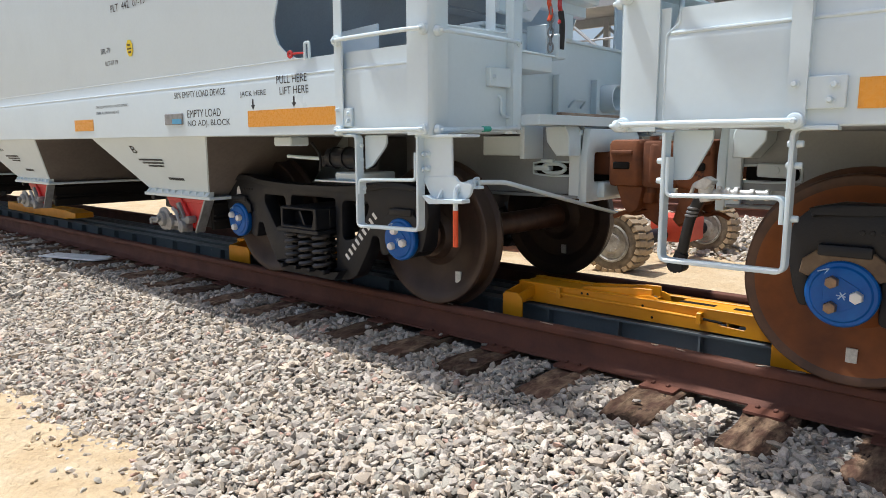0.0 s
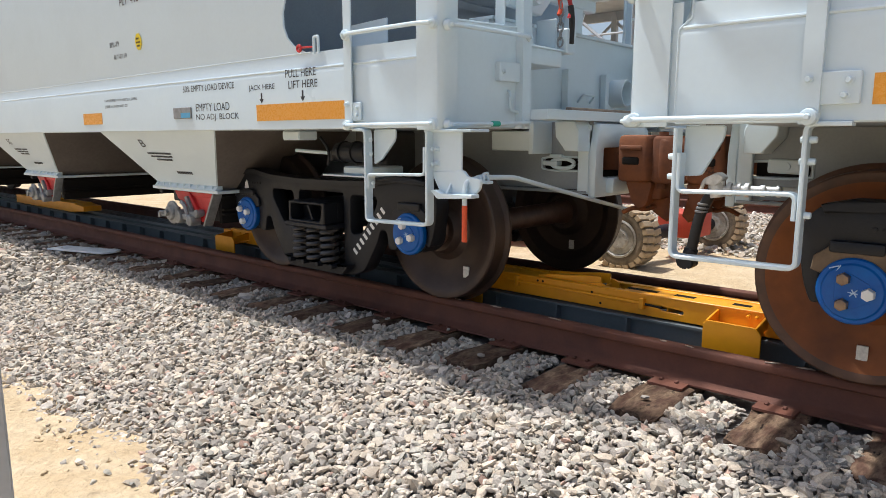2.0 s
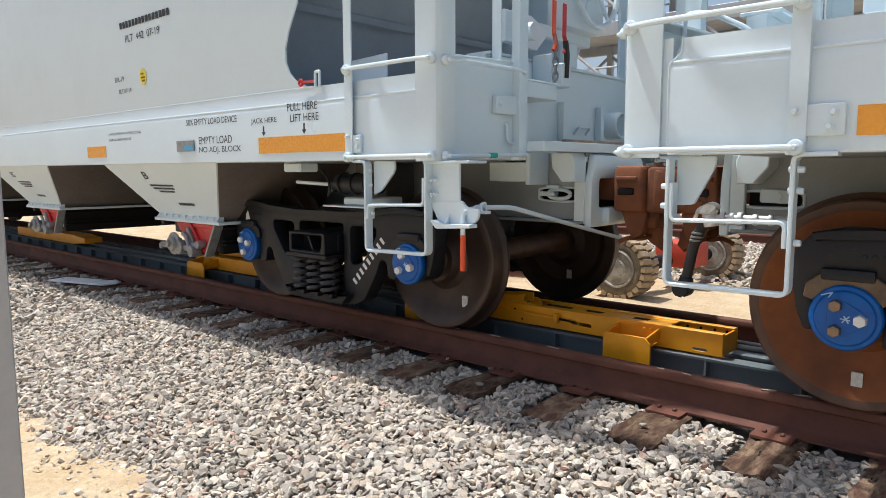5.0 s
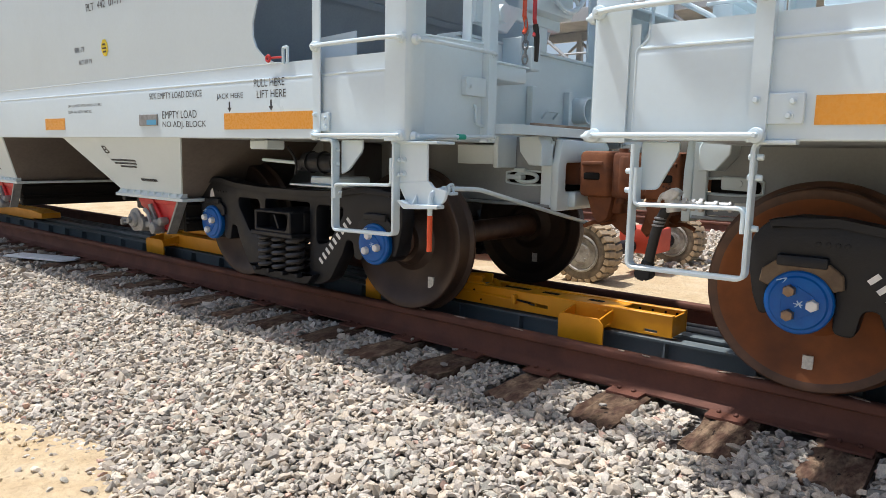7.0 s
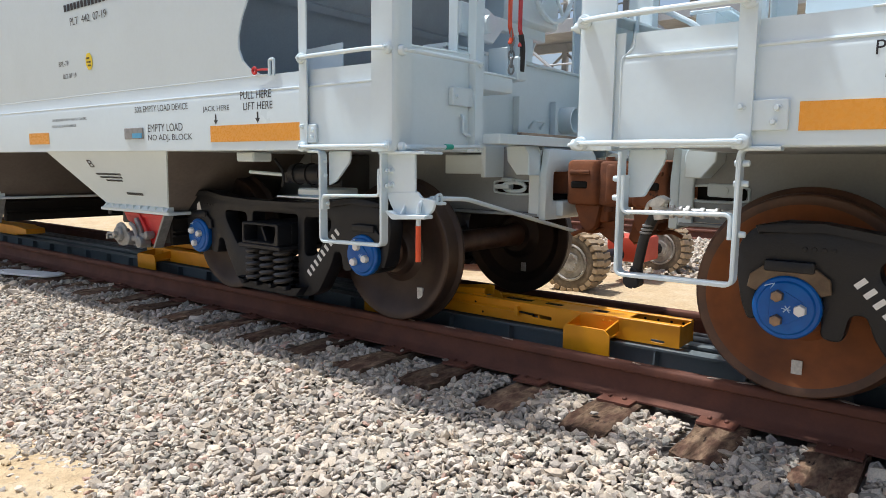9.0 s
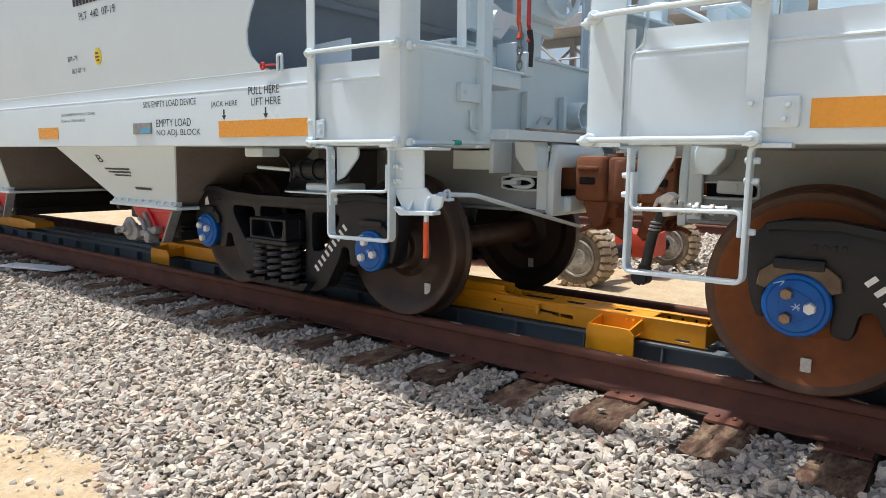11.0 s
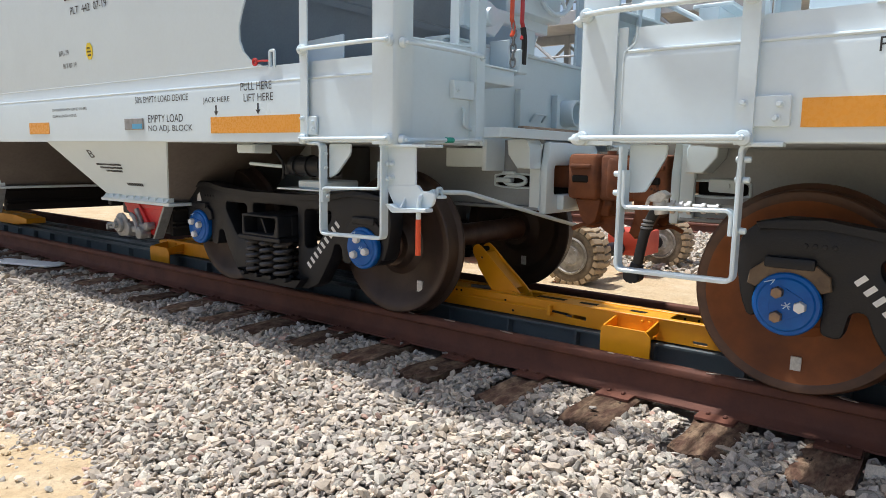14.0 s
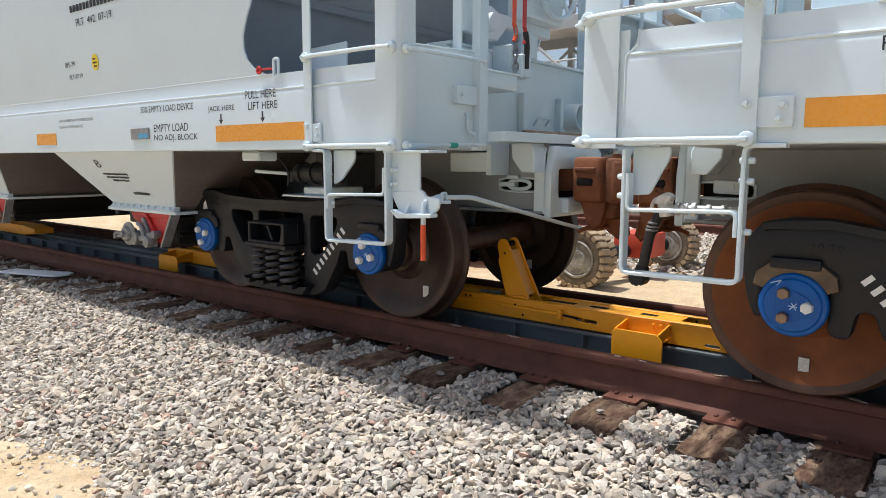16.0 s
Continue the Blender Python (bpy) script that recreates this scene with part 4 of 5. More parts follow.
    # shear plate, end slope sheet, end wall
    P("shear_plate", add_prism(B(), [(-1.548, 1.500), (1.548, 1.500), (1.548, 1.514), (-1.548, 1.514)], "x", -1.6, 0.44), label="flat shear plate over the end")
    bm = B()
    add_prism(bm, [(-1.60, 1.53), (-1.62, 1.55), (-0.34, 4.1), (-0.32, 4.09)], "y", -1.45, 1.45, 0.0)
    add_prism(bm, [(-1.28, 2.22), (-1.21, 2.20), (-1.18, 2.25), (-1.25, 2.28)], "y", -1.44, 1.44, 0.004)
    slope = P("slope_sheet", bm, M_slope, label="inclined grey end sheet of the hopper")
    bm = B()
    add_plate(bm, rounded([(-0.40, 1.585), (-0.06, 1.60), (-0.06, 1.74), (-0.40, 1.725)], 0.006, 2), [], "y", -1.20, -1.212, 0.003)
    bolt_head(bm, (-0.36, -1.212, 1.68), (0, -1, 0), 0.012)
    P("gusset_plate", bm)
    # Roof above the view, drawn wider than the car to shade the sides.
    P("roof", add_box(B(), -0.32, L, -1.79, 1.79, 4.2, 4.3, 0.03, 2), label="flat hopper roof out of view, overwide to shade the sill")
    bm = B()
    add_box(bm, 0.36, 0.45, -0.90, 0.93, 1.10, 1.715, 0.004)
    add_box(bm, 0.30, 0.48, -0.90, 0.93, 1.712, 1.732, 0.004)
    ew = P("end_wall", bm, label="low end wall above the coupler")
    for y in (-0.09, 0.42):
        P("wall_rib", add_box(B(), 0.45, 0.50, y - 0.024, y + 0.024, 1.20, 1.49, 0.004), parent=ew)
    bm = B()
    add_lathe(bm, [(0.0001, 0.006), (0.082, 0.006), (0.082, 0.11), (0.086, 0.116), (0.096, 0.116), (0.100, 0.11), (0.100, 0.0), (0.0001, 0.0)], (0.45, 0.60, 1.365), 32, "x")
    P("pipe_socket", bm, parent=ew, label="short round pipe socket")
    P("wall_handle", add_tube(B(), [(0.45, 0.10, 1.285), (0.49, 0.10, 1.335), (0.49, 0.26, 1.335), (0.45, 0.26, 1.285)], 0.008, 8, 0.02), parent=ew)
    if not second:
        bm = B()
        add_box(bm, 0.45, 0.70, -0.845, -0.515, 1.455, 1.548, 0.010, 2)
        add_box(bm, 0.45, 0.71, -0.85, -0.50, 1.545, 1.557, 0.003)
        add_box(bm, 0.505, 0.52, -0.85, -0.50, 1.552, 1.70, 0.004)
        add_box(bm, 0.52, 0.66, -0.525, -0.51, 1.552, 1.74, 0.004)
        add_box(bm, 0.56, 0.70, -0.46, -0.36, 1.545, 1.69, 0.008)
        br = P("brake_bracket", bm, label="folded steel bracket for the hand brake chain")
        bm = B()
        for k in range(6):
            z, a = 1.60 + 0.042 * k, 90 * (k % 2)
            pts = [Vector((math.cos(t) * 0.016, 0, math.sin(t) * 0.030)) for t in [2 * math.pi * i / 10 for i in range(11)]]
            m = pose(0.70, -0.54, z, 0, 0, a + 20)
            add_tube(bm, [m @ p for p in pts], 0.006, 6, 0.0)
        P("chain", bm, M_galv, br, "galvanised hand brake chain")
        for y, mat in ((-0.555, M_orange_red), (-0.44, M_red)):
            bm = B()
            add_box(bm, 0.69, 0.70, y - 0.020, y + 0.020, 1.84, 2.04, 0.004)
            add_tube(bm, [(0.695, y, 1.75), (0.70, y + 0.02, 1.79), (0.695, y, 1.85)], 0.013, 8)
            P("red_strap", bm, mat, br, "red webbing strap")
        P("black_strap", add_tube(B(), [(0.70, -0.42, 1.60), (0.705, -0.42, 1.74), (0.70, -0.435, 1.82)], 0.018, 8), M_rubber, br)
        bm = B()
        ring = [(0.66, 0.02 + 0.27 * math.cos(t), 2.245 + 0.27 * math.sin(t)) for t in [2 * math.pi * i / 28 for i in range(29)]]
        add_tube(bm, ring, 0.018, 10, 0.0)
        for k in range(5):
            t = 2 * math.pi * k / 5 + 0.3
            add_tube(bm, [(0.64, 0.02, 2.245), (0.66, 0.02 + 0.27 * math.cos(t), 2.245 + 0.27 * math.sin(t))], 0.013, 8)
        add_cyl(bm, (0.55, 0.02, 2.245), (0.67, 0.02, 2.245), 0.05, seg=16)
        add_box(bm, 0.44, 0.60, -0.25, 0.22, 1.95, 2.50, 0.02, 2)
        add_box(bm, 0.44, 0.50, -0.80, 0.22, 1.88, 1.96, 0.008)
        add_cyl(bm, (0.50, -0.64, 1.86), (0.62, -0.64, 1.86), 0.055, seg=20, bevel=0.006)
        add_prism(bm, [(-0.83, 1.79), (-0.50, 1.77), (-0.36, 1.90), (-0.56, 1.97), (-0.83, 1.97)], "x", 0.49, 0.54, 0.006)
        add_box(bm, 0.42, 0.494, -0.055, 0.065, 1.72, 1.955, 0.01)
        P("hand_brake", bm, label="hand brake wheel and housing on the car end")
    # crossover platform
    bm = B()
    add_box(bm, 0.665, 0.83, -0.85, 0.87, 1.150, 1.157, 0.002)
    for x in (0.668, 0.828):
        add_box(bm, x - 0.006, x + 0.006, -0.85, 0.87, 1.145, 1.203, 0.003)
    for y in (-0.848, 0.868):
        add_box(bm, 0.668, 0.828, y - 0.004, y + 0.004, 1.145, 1.202, 0.002)
    pf = P("crossover_platform", bm, label="narrow steel grating platform over the coupler")
    for k in range(5):
        x = 0.69 + 0.029 * k
        P("grating_bar", add_box(B(), x - 0.004, x + 0.004, -0.842, 0.862, 1.157, 1.196, 0.0), parent=pf)
    P("platform_edge", add_box(B(), 0.76, 0.80, -0.56, 0.50, 1.200, 1.222, 0.005), M_wood, pf, "worn brown edge strip")
    P("platform_hanger", add_tube(B(), [(0.66, -1.00, 1.30), (0.69, -1.01, 1.29), (0.69, -1.01, 1.20), (0.68, -0.88, 1.175), (0.67, -0.30, 1.165)], 0.009, 8, 0.02), parent=pf)
    # centre sill, with the draft key slot, and the striker casting
    o = -0.12 if second else 0.0
    key = rounded([(0.449 + o, 0.845), (0.774 + o, 0.848), (0.774 + o, 0.918), (0.449 + o, 0.915)], 0.033, 4)
    for v in (-1, 1):
        bm = B()
        add_plate(bm, [(-17, 0.700), (0.80 + o, 0.722), (0.80 + o, 1.145), (-17, 1.145)], [key], "y", v * 0.285, v * 0.30, 0.002)
        add_box(bm, -17, 0.79 + o, v * 0.286, v * 0.345, 0.700, 0.718, 0.003)
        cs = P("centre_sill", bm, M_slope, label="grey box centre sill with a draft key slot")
        bm = B()
        rim = [(0.61 + o + 0.172 * max(-1, min(1, 1.5 * math.cos(t))), v * 0.302, 0.881 + 0.046 * math.sin(t)) for t in [2 * math.pi * i / 24 for i in range(25)]]
        add_tube(bm, rim, 0.007, 6, 0.0)
        P("slot_rim", bm, parent=cs)
        b2 = B()
        add_prism(b2, [(0.63 + o, 1.145), (0.77 + o, 1.145), (0.80 + o, 1.09), (0.80 + o, 0.965), (0.71 + o, 0.965), (0.64 + o, 1.05)], "y", v * 0.302, v * 0.47, 0.006)
        if second:
            bmesh.ops.transform(b2, matrix=Matrix.Translation((-0.07, 0, 0)), verts=b2.verts)
        P("deck_support", b2, parent=cs)
        if second and v < 0:
            continue
        b2 = B()
        add_box(b2, 0.17 + o, 0.48 + o, v * 0.302, v * 0.50, 0.965, 1.09, 0.006)
        add_box(b2, 0.475 + o, 0.51 + o, v * 0.302, v * 0.52, 0.945, 1.145, 0.004)
        P("side_box", b2, parent=cs)
    # Black block that paints the sill's inner shade behind the key slot.
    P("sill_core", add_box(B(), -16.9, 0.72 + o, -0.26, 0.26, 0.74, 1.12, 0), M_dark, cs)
    bm = B()
    if second:
        add_prism(bm, rounded([(0.36, 0.860), (0.53, 0.866), (0.53, 0.938), (0.36, 0.934)], 0.012, 2), "y", -0.27, -0.325, 0.006)
        add_cyl(bm, (0.44, -0.32, 0.90), (0.44, -0.332, 0.90), 0.022, seg=18)
    else:
        loop = [(0.60 + 0.085 * math.cos(t), -0.315, 0.884 + 0.030 * math.sin(t)) for t in [2 * math.pi * i / 16 for i in range(17)]]
        add_tube(bm, loop, 0.013, 8, 0.0)
        add_box(bm, 0.46, 0.57, -0.335, -0.27, 0.869, 0.899, 0.006)
        add_box(bm, 0.51, 0.60, -0.335, -0.30, 0.920, 0.942, 0.005)
    P("draft_key", bm, M_paint, cs, "draft key in its slot")
    bm = B()
    face = [(-0.34, 0.68), (0.34, 0.68), (0.34, 0.96), (0.30, 1.13), (-0.30, 1.13), (-0.34, 0.96)]
    hole = rounded([(-0.24, 0.80), (0.24, 0.80), (0.24, 0.985), (-0.24, 0.985)], 0.02, 2)
    add_plate(bm, face, [hole], "x", 0.80 + o, 0.85 + o, 0.008, 2)
    add_prism(bm, [(0.72 + o, 0.70), (0.80 + o, 0.70), (0.80 + o, 1.12), (0.76 + o, 1.12), (0.72 + o, 0.97)], "y", -0.336, -0.305, 0.006)
    add_prism(bm, [(0.72 + o, 0.70), (0.80 + o, 0.70), (0.80 + o, 1.12), (0.76 + o, 1.12), (0.72 + o, 0.97)], "y", 0.305, 0.336, 0.006)
    add_box(bm, 0.845 + o, 0.90 + o, -0.20, 0.20, 0.70, 0.80, 0.012, 2)
    P("striker", bm, label="cast striker housing round the coupler shank")
    # bolster, end cross members and draught gear above the bogie
    bm = B()
    add_prism(bm, [(-0.60, 1.09), (0.60, 1.09), (0.60, 0.80), (0.55, 0.76), (-0.55, 0.76), (-0.60, 0.80)], "x", -1.06, -0.72, 0.01)
    add_cyl(bm, (-0.889, 0, 0.71), (-0.889, 0, 0.77), 0.20, seg=32)
    P("body_bolster", bm, M_under, label="grey body bolster over the bogie")
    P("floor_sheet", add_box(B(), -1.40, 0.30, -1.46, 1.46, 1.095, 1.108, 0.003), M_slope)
    # hopper bays
    bays = [-2.42 - 3.28 * k for k in range(4)]
    for k, xc in enumerate(bays):
        bm = B()
        V = []
        for hx, y, z in ((0.955, 1.545, 1.105), (0.445, 1.25, 0.635)):
            V.append([bm.verts.new((xc + a * hx, b * y, z)) for a, b in ((1, -1), (-1, -1), (-1, 1), (1, 1))])
        for i in range(4):
            bm.faces.new((V[0][i], V[0][(i + 1) % 4], V[1][(i + 1) % 4], V[1][i]))
        bm.faces.new(V[0])
        bm.faces.new(V[1])
        bay = P("hopper_bay", bm, label="tapering pale grey discharge hopper", angle=20)
        # A thin dark brown plate laid over one inclined end of the bay.
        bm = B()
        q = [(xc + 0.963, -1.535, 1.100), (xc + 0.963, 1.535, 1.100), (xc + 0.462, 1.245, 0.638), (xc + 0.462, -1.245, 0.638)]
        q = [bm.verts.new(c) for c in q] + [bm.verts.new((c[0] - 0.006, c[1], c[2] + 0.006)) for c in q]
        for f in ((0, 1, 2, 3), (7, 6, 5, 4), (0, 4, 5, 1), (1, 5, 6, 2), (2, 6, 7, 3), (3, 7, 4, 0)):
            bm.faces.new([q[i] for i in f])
        P("end_sheet", bm, M_brown_sheet, bay, "dark brown inclined end sheet")
        bm = B()
        add_box(bm, xc - 0.55, xc + 0.52, -1.29, 1.29, 0.610, 0.636, 0.004)
        add_prism(bm, [(-1.30, 0.636), (-1.24, 0.70), (-1.23, 0.70), (-1.23, 0.636)], "x", xc - 0.50, xc + 0.50, 0.002)
        for i in range(9):
            add_box(bm, xc - 0.45 + 0.112 * i - 0.004, xc - 0.45 + 0.112 * i + 0.004, -1.295, -1.24, 0.636, 0.672, 0.0)
        P("outlet_flange", bm, parent=bay, label="bolted outlet flange")
        bm = B()
        add_box(bm, xc - 0.44, xc + 0.40, -1.16, 1.16, 0.50, 0.61, 0.01)
        add_box(bm, xc + 0.10, xc + 0.36, -1.12, -0.60, 0.36, 0.50, 0.01)
        add_cyl(bm, (xc - 0.30, -1.1, 0.47), (xc - 0.30, 1.1, 0.47), 0.05, seg=14)
        add_box(bm, xc - 0.62, xc - 0.56, -1.2, 1.2, 0.56, 0.63, 0.01)
        P("outlet_gate", bm, M_black, bay, "black outlet gate")
        bm = B()
        add_prism(bm, [(xc - 0.25, 0.608), (xc + 0.43, 0.608), (xc + 0.27, 0.36), (xc + 0.17, 0.36), (xc - 0.22, 0.54)], "y", -1.235, -1.215, 0.003)
        add_prism(bm, [(xc - 0.02, 0.605), (xc + 0.02, 0.605), (xc + 0.20, 0.40), (xc + 0.16, 0.40)], "y", -1.262, -1.235, 0.004)
        add_prism(bm, [(xc - 0.24, 0.603), (xc + 0.42, 0.603), (xc + 0.40, 0.572), (xc - 0.22, 0.572)], "y", -1.247, -1.235, 0.003)
        plate = P("gate_end_plate", bm, M_red, bay, "red triangular gate end plate")
        P("plate_edge", add_prism(B(), [(xc + 0.430, 0.612), (xc + 0.456, 0.612), (xc + 0.286, 0.34), (xc + 0.262, 0.34)], "y", -1.285, -1.205, 0.002), M_galv, plate, "bare steel edge strip")
        bm = B()
        add_box(bm, xc + 0.375, xc + 0.415, -1.20, 1.20, 0.365, 0.61, 0.004)
        for z in (0.575, 0.475, 0.440):
            add_box(bm, xc + 0.41, xc + 0.455, -1.20, 1.20, z - 0.008, z + 0.008, 0.002)
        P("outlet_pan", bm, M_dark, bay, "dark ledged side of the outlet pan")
        bm = B()
        add_box(bm, xc - 0.22, xc + 0.12, -1.32, -1.25, 0.375, 0.425, 0.012, 2)
        add_cyl(bm, (xc - 0.06, -1.34, 0.40), (xc - 0.06, -1.24, 0.40), 0.060, seg=20, bevel=0.006)
        add_cyl(bm, (xc + 0.12, -1.33, 0.375), (xc + 0.12, -1.24, 0.375), 0.045, seg=16, bevel=0.006)
        add_cyl(bm, (xc - 0.40, -1.30, 0.39), (xc - 0.06, -1.30, 0.39), 0.013, seg=10)
        add_box(bm, xc - 0.42, xc - 0.39, -1.325, -1.275, 0.365, 0.415, 0.006)
        add_prism(bm, [(xc - 0.02, 0.56), (xc + 0.02, 0.57), (xc + 0.10, 0.44), (xc + 0.06, 0.42)], "y", -1.285, -1.258, 0.004)
        add_box(bm, xc + 0.02, xc + 0.20, -1.30, -1.24, 0.40, 0.45, 0.01)
        add_cyl(bm, (xc + 0.20, -1.31, 0.44), (xc + 0.20, -1.24, 0.44), 0.03, seg=14, bevel=0.005)
        add_box(bm, xc - 0.24, xc - 0.14, -1.31, -1.25, 0.42, 0.47, 0.008)
        add_box(bm, xc - 0.12, xc + 0.16, -1.27, -1.24, 0.335, 0.37, 0.006)
        add_tube(bm, [(xc - 0.04, -1.30, 0.52), (xc + 0.03, -1.31, 0.50), (xc + 0.08, -1.31, 0.40)], 0.016, 8)
        P("gate_gear", bm, M_galv, bay, "dull grey gate opening gear with a square capstan")
        bm = B()
        add_lathe(bm, [(0.02, -1.375), (0.055, -1.372), (0.062, -1.36), (0.062, -1.345), (0.095, -1.340), (0.098, -1.325), (0.085, -1.315)], (xc - 0.13, 0, 0.43), 22)
        add_cyl(bm, (xc - 0.13, -1.40, 0.43), (xc - 0.13, -1.37, 0.43), 0.028, seg=4, bevel=0.003)
        add_cyl(bm, (xc - 0.33, -1.345, 0.425), (xc - 0.21, -1.345, 0.43), 0.011, seg=8)
        P("gear_wheel", bm, M_galv, bay, "round grey capstan")
    # brake gear under the sill
    if not second:
        bm = B()
        add_cyl(bm, (-0.99, -1.20, 0.960), (-0.58, -1.20, 0.945), 0.012, seg=10)
        add_box(bm, -0.80, -0.62, -1.45, -1.30, 1.03, 1.092, 0.01)
        add_box(bm, -0.66, -0.24, -1.24, -0.80, 0.800, 0.812, 0.003)
        add_box(bm, -0.50, -0.24, -1.20, -0.90, 0.812, 0.865, 0.01)
        bg = P("brake_rigging", bm, M_paint)
        bm = B()
        add_cyl(bm, (-0.56, -1.18, 0.955), (-0.16, -1.18, 0.955), 0.062, seg=20, bevel=0.01)
        add_cyl(bm, (-0.59, -1.22, 0.93), (-0.59, -1.10, 0.93), 0.035, seg=12)
        add_tube(bm, [(-0.60, -1.24, 0.87), (-0.585, -1.24, 0.93), (-0.60, -1.24, 0.98), (-0.66, -1.25, 1.05)], 0.009, 8)
        for k in range(3):
            add_lathe(bm, [(0.05, -0.008), (0.072, -0.006), (0.072, 0.006), (0.05, 0.008)], (-0.50 + 0.12 * k, -1.18, 0.955), 18, "x")
        P("brake_cylinder", bm, M_black, bg)
    P("train_pipe", add_tube(B(), [(-16, 0.52, 0.62), (-0.2, 0.52, 0.64), (0.4, 0.45, 0.70)], 0.022, 10), M_under)
    # amber reflective strips
    def strip(x0, x1, z0, z1):
        return P("reflective_strip", add_box(B(), x0, x1, -1.5835, -1.5795, z0, z1, 0.0), M_orange, car, "amber reflective strip")
    if not second:
        strip(-0.872, -0.018, 1.150, 1.250)
        strip(-3.590, -3.200, 1.160, 1.255)
        strip(-7.0, -6.6, 1.160, 1.255)
        strip(-11.0, -10.6, 1.160, 1.255)
    else:
        strip(-1.05, -0.136, 1.148, 1.244)
        strip(-3.590, -3.200, 1.160, 1.255)
    return car


car_one = hopper_car(False)
car_two = hopper_car(True)

Y = -1.5812
lettering(car_one, "EMPTY LOAD", -1.624, -1.190, 1.228, 1.280, Y, M_ink)
lettering(car_one, "NO ADJ. BLOCK", -1.624, -1.080, 1.157, 1.209, Y, M_ink)
lettering(car_one, "50% EMPTY LOAD DEVICE", -1.792, -1.123, 1.365, 1.408, Y, M_ink)
lettering(car_one, "JACK HERE", -0.954, -0.671, 1.332, 1.374, Y, M_ink)
lettering(car_one, "LIFT HERE", -0.530, -0.255, 1.335, 1.379, Y, M_ink)
lettering(car_one, "PULL HERE", -0.553, -0.262, 0.008, 0.055, -0.004, M_ink, m=Matrix.Translation((0, -1.5812, 1.39)))
lettering(car_one, "CAR EQUIPPED WITH VENTED COVERS.", -3.127, -2.52, 1.338, 1.362, Y, M_ink)
lettering(car_one, "CLEAR ALL SNOW AND ICE", -3.127, -2.70, 1.292, 1.314, Y, M_ink)
for _x in (-0.815, -0.395):
    bm = B()
    add_prism(bm, [(_x - 0.007, 1.322), (_x + 0.007, 1.322), (_x + 0.007, 1.285), (_x + 0.022, 1.285), (_x, 1.258), (_x - 0.022, 1.285), (_x - 0.007, 1.285)], "y", -1.5812, -1.5798)
    part("arrow", bm, M_ink, car_one, "black downward arrow", smooth=False)
_lean = Matrix.Translation((0.1035, -1.560, 1.528)) @ Matrix.Rotation(radians(2.86), 4, "X") @ Matrix.Scale(0.965, 4)
lettering(car_one, "BPL-79", -3.167, -2.993, 0.254, 0.295, -0.004, M_ink, m=_lean)
lettering(car_one, "BLT-07 19", -3.11, -2.875, 0.154, 0.19, -0.004, M_ink, m=_lean)
lettering(car_one, "PLT  442  07-19", -2.888, -2.297, 0.558, 0.615, -0.006, M_ink, m=_lean)
bars(car_one, [(-2.967, -2.098, 0.672, 0.724)], -0.007, M_ink, m=_lean)
bm = B()
add_prism(bm, [(-2.639 + 0.056 * math.cos(t), 0.259 + 0.068 * math.sin(t)) for t in [2 * math.pi * (i + 0.5) / 8 for i in range(8)]], "y", -0.0055, -0.0035, m=_lean)
part("decal", bm, M_sticker, car_one, "yellow round decal")
bars(car_one, [(-2.669, -2.619, 0.277, 0.291), (-2.674, -2.604, 0.249, 0.261), (-2.659, -2.609, 0.221, 0.235)], -0.0065, M_ink, m=_lean)
bm = B()
add_box(bm, -1.934, -1.685, -1.592, -1.5795, 1.182, 1.262, 0.004)
_dv = part("indicator_plate", bm, M_galv, car_one, "grey metal load indicator plate with a blue label")
part("placard", add_box(B(), -1.82, -1.69, -1.5945, -1.591, 1.187, 1.222, 0.0), M_label_blue, _dv)
bm = B()
add_tube(bm, [(-0.408, -1.581, 1.559), (-0.341, -1.581, 1.561), (-0.282, -1.571, 1.557)], 0.0065, 8)
add_tube(bm, [(-0.408 + 0.017 * math.cos(a), -1.586, 1.558 + 0.017 * math.sin(a)) for a in [math.pi * k / 6 for k in range(12)]] + [(-0.391, -1.586, 1.558)], 0.008, 8)
_sl2 = part("red_shackle", bm, M_red, car_one, "small red shackle on the sill")
part("shackle_clip", add_tube(B(), [(-0.278, -1.579, 1.52), (-0.278, -1.579, 1.612), (-0.239, -1.579, 1.612), (-0.239, -1.579, 1.52)], 0.009, 8, 0.01), M_paint, _sl2)
# writing on the sloping hopper sides
_ang = math.atan2(0.295, 0.47)
for _i, _xc in enumerate((-2.42, -2.42 - 3.28)):
    _m = Matrix.Translation((_xc, -1.545, 1.105)) @ Matrix.Rotation(_ang, 4, "X")
    lettering(car_one, "B" if _i == 0 else "SG", -0.32 if _i == 0 else -0.36, -0.24, -0.155, -0.085, -0.003, M_ink, m=_m)
    bars(car_one, [(-0.30, 0.10, -0.225, -0.208), (-0.27, 0.09, -0.255, -0.238), (-0.20, 0.06, -0.285, -0.268), (0.0, 0.25, -0.41, -0.385)], -0.003, M_ink, m=_m)
# the green tape on the lowest end rung
part("tape", add_cyl(B(), (0.738, -1.235, 1.117), (0.738, -1.175, 1.118), 0.0145, seg=12), M_green, car_one, "green tape round the grab iron")
# second car's own lettering and bolted pad
lettering(car_two, "PULL HERE", 2.704, 2.99, 1.378, 1.423, Y, M_ink)
lettering(car_two, "LIFT HERE", 2.735, 2.99, 1.308, 1.350, Y, M_ink)

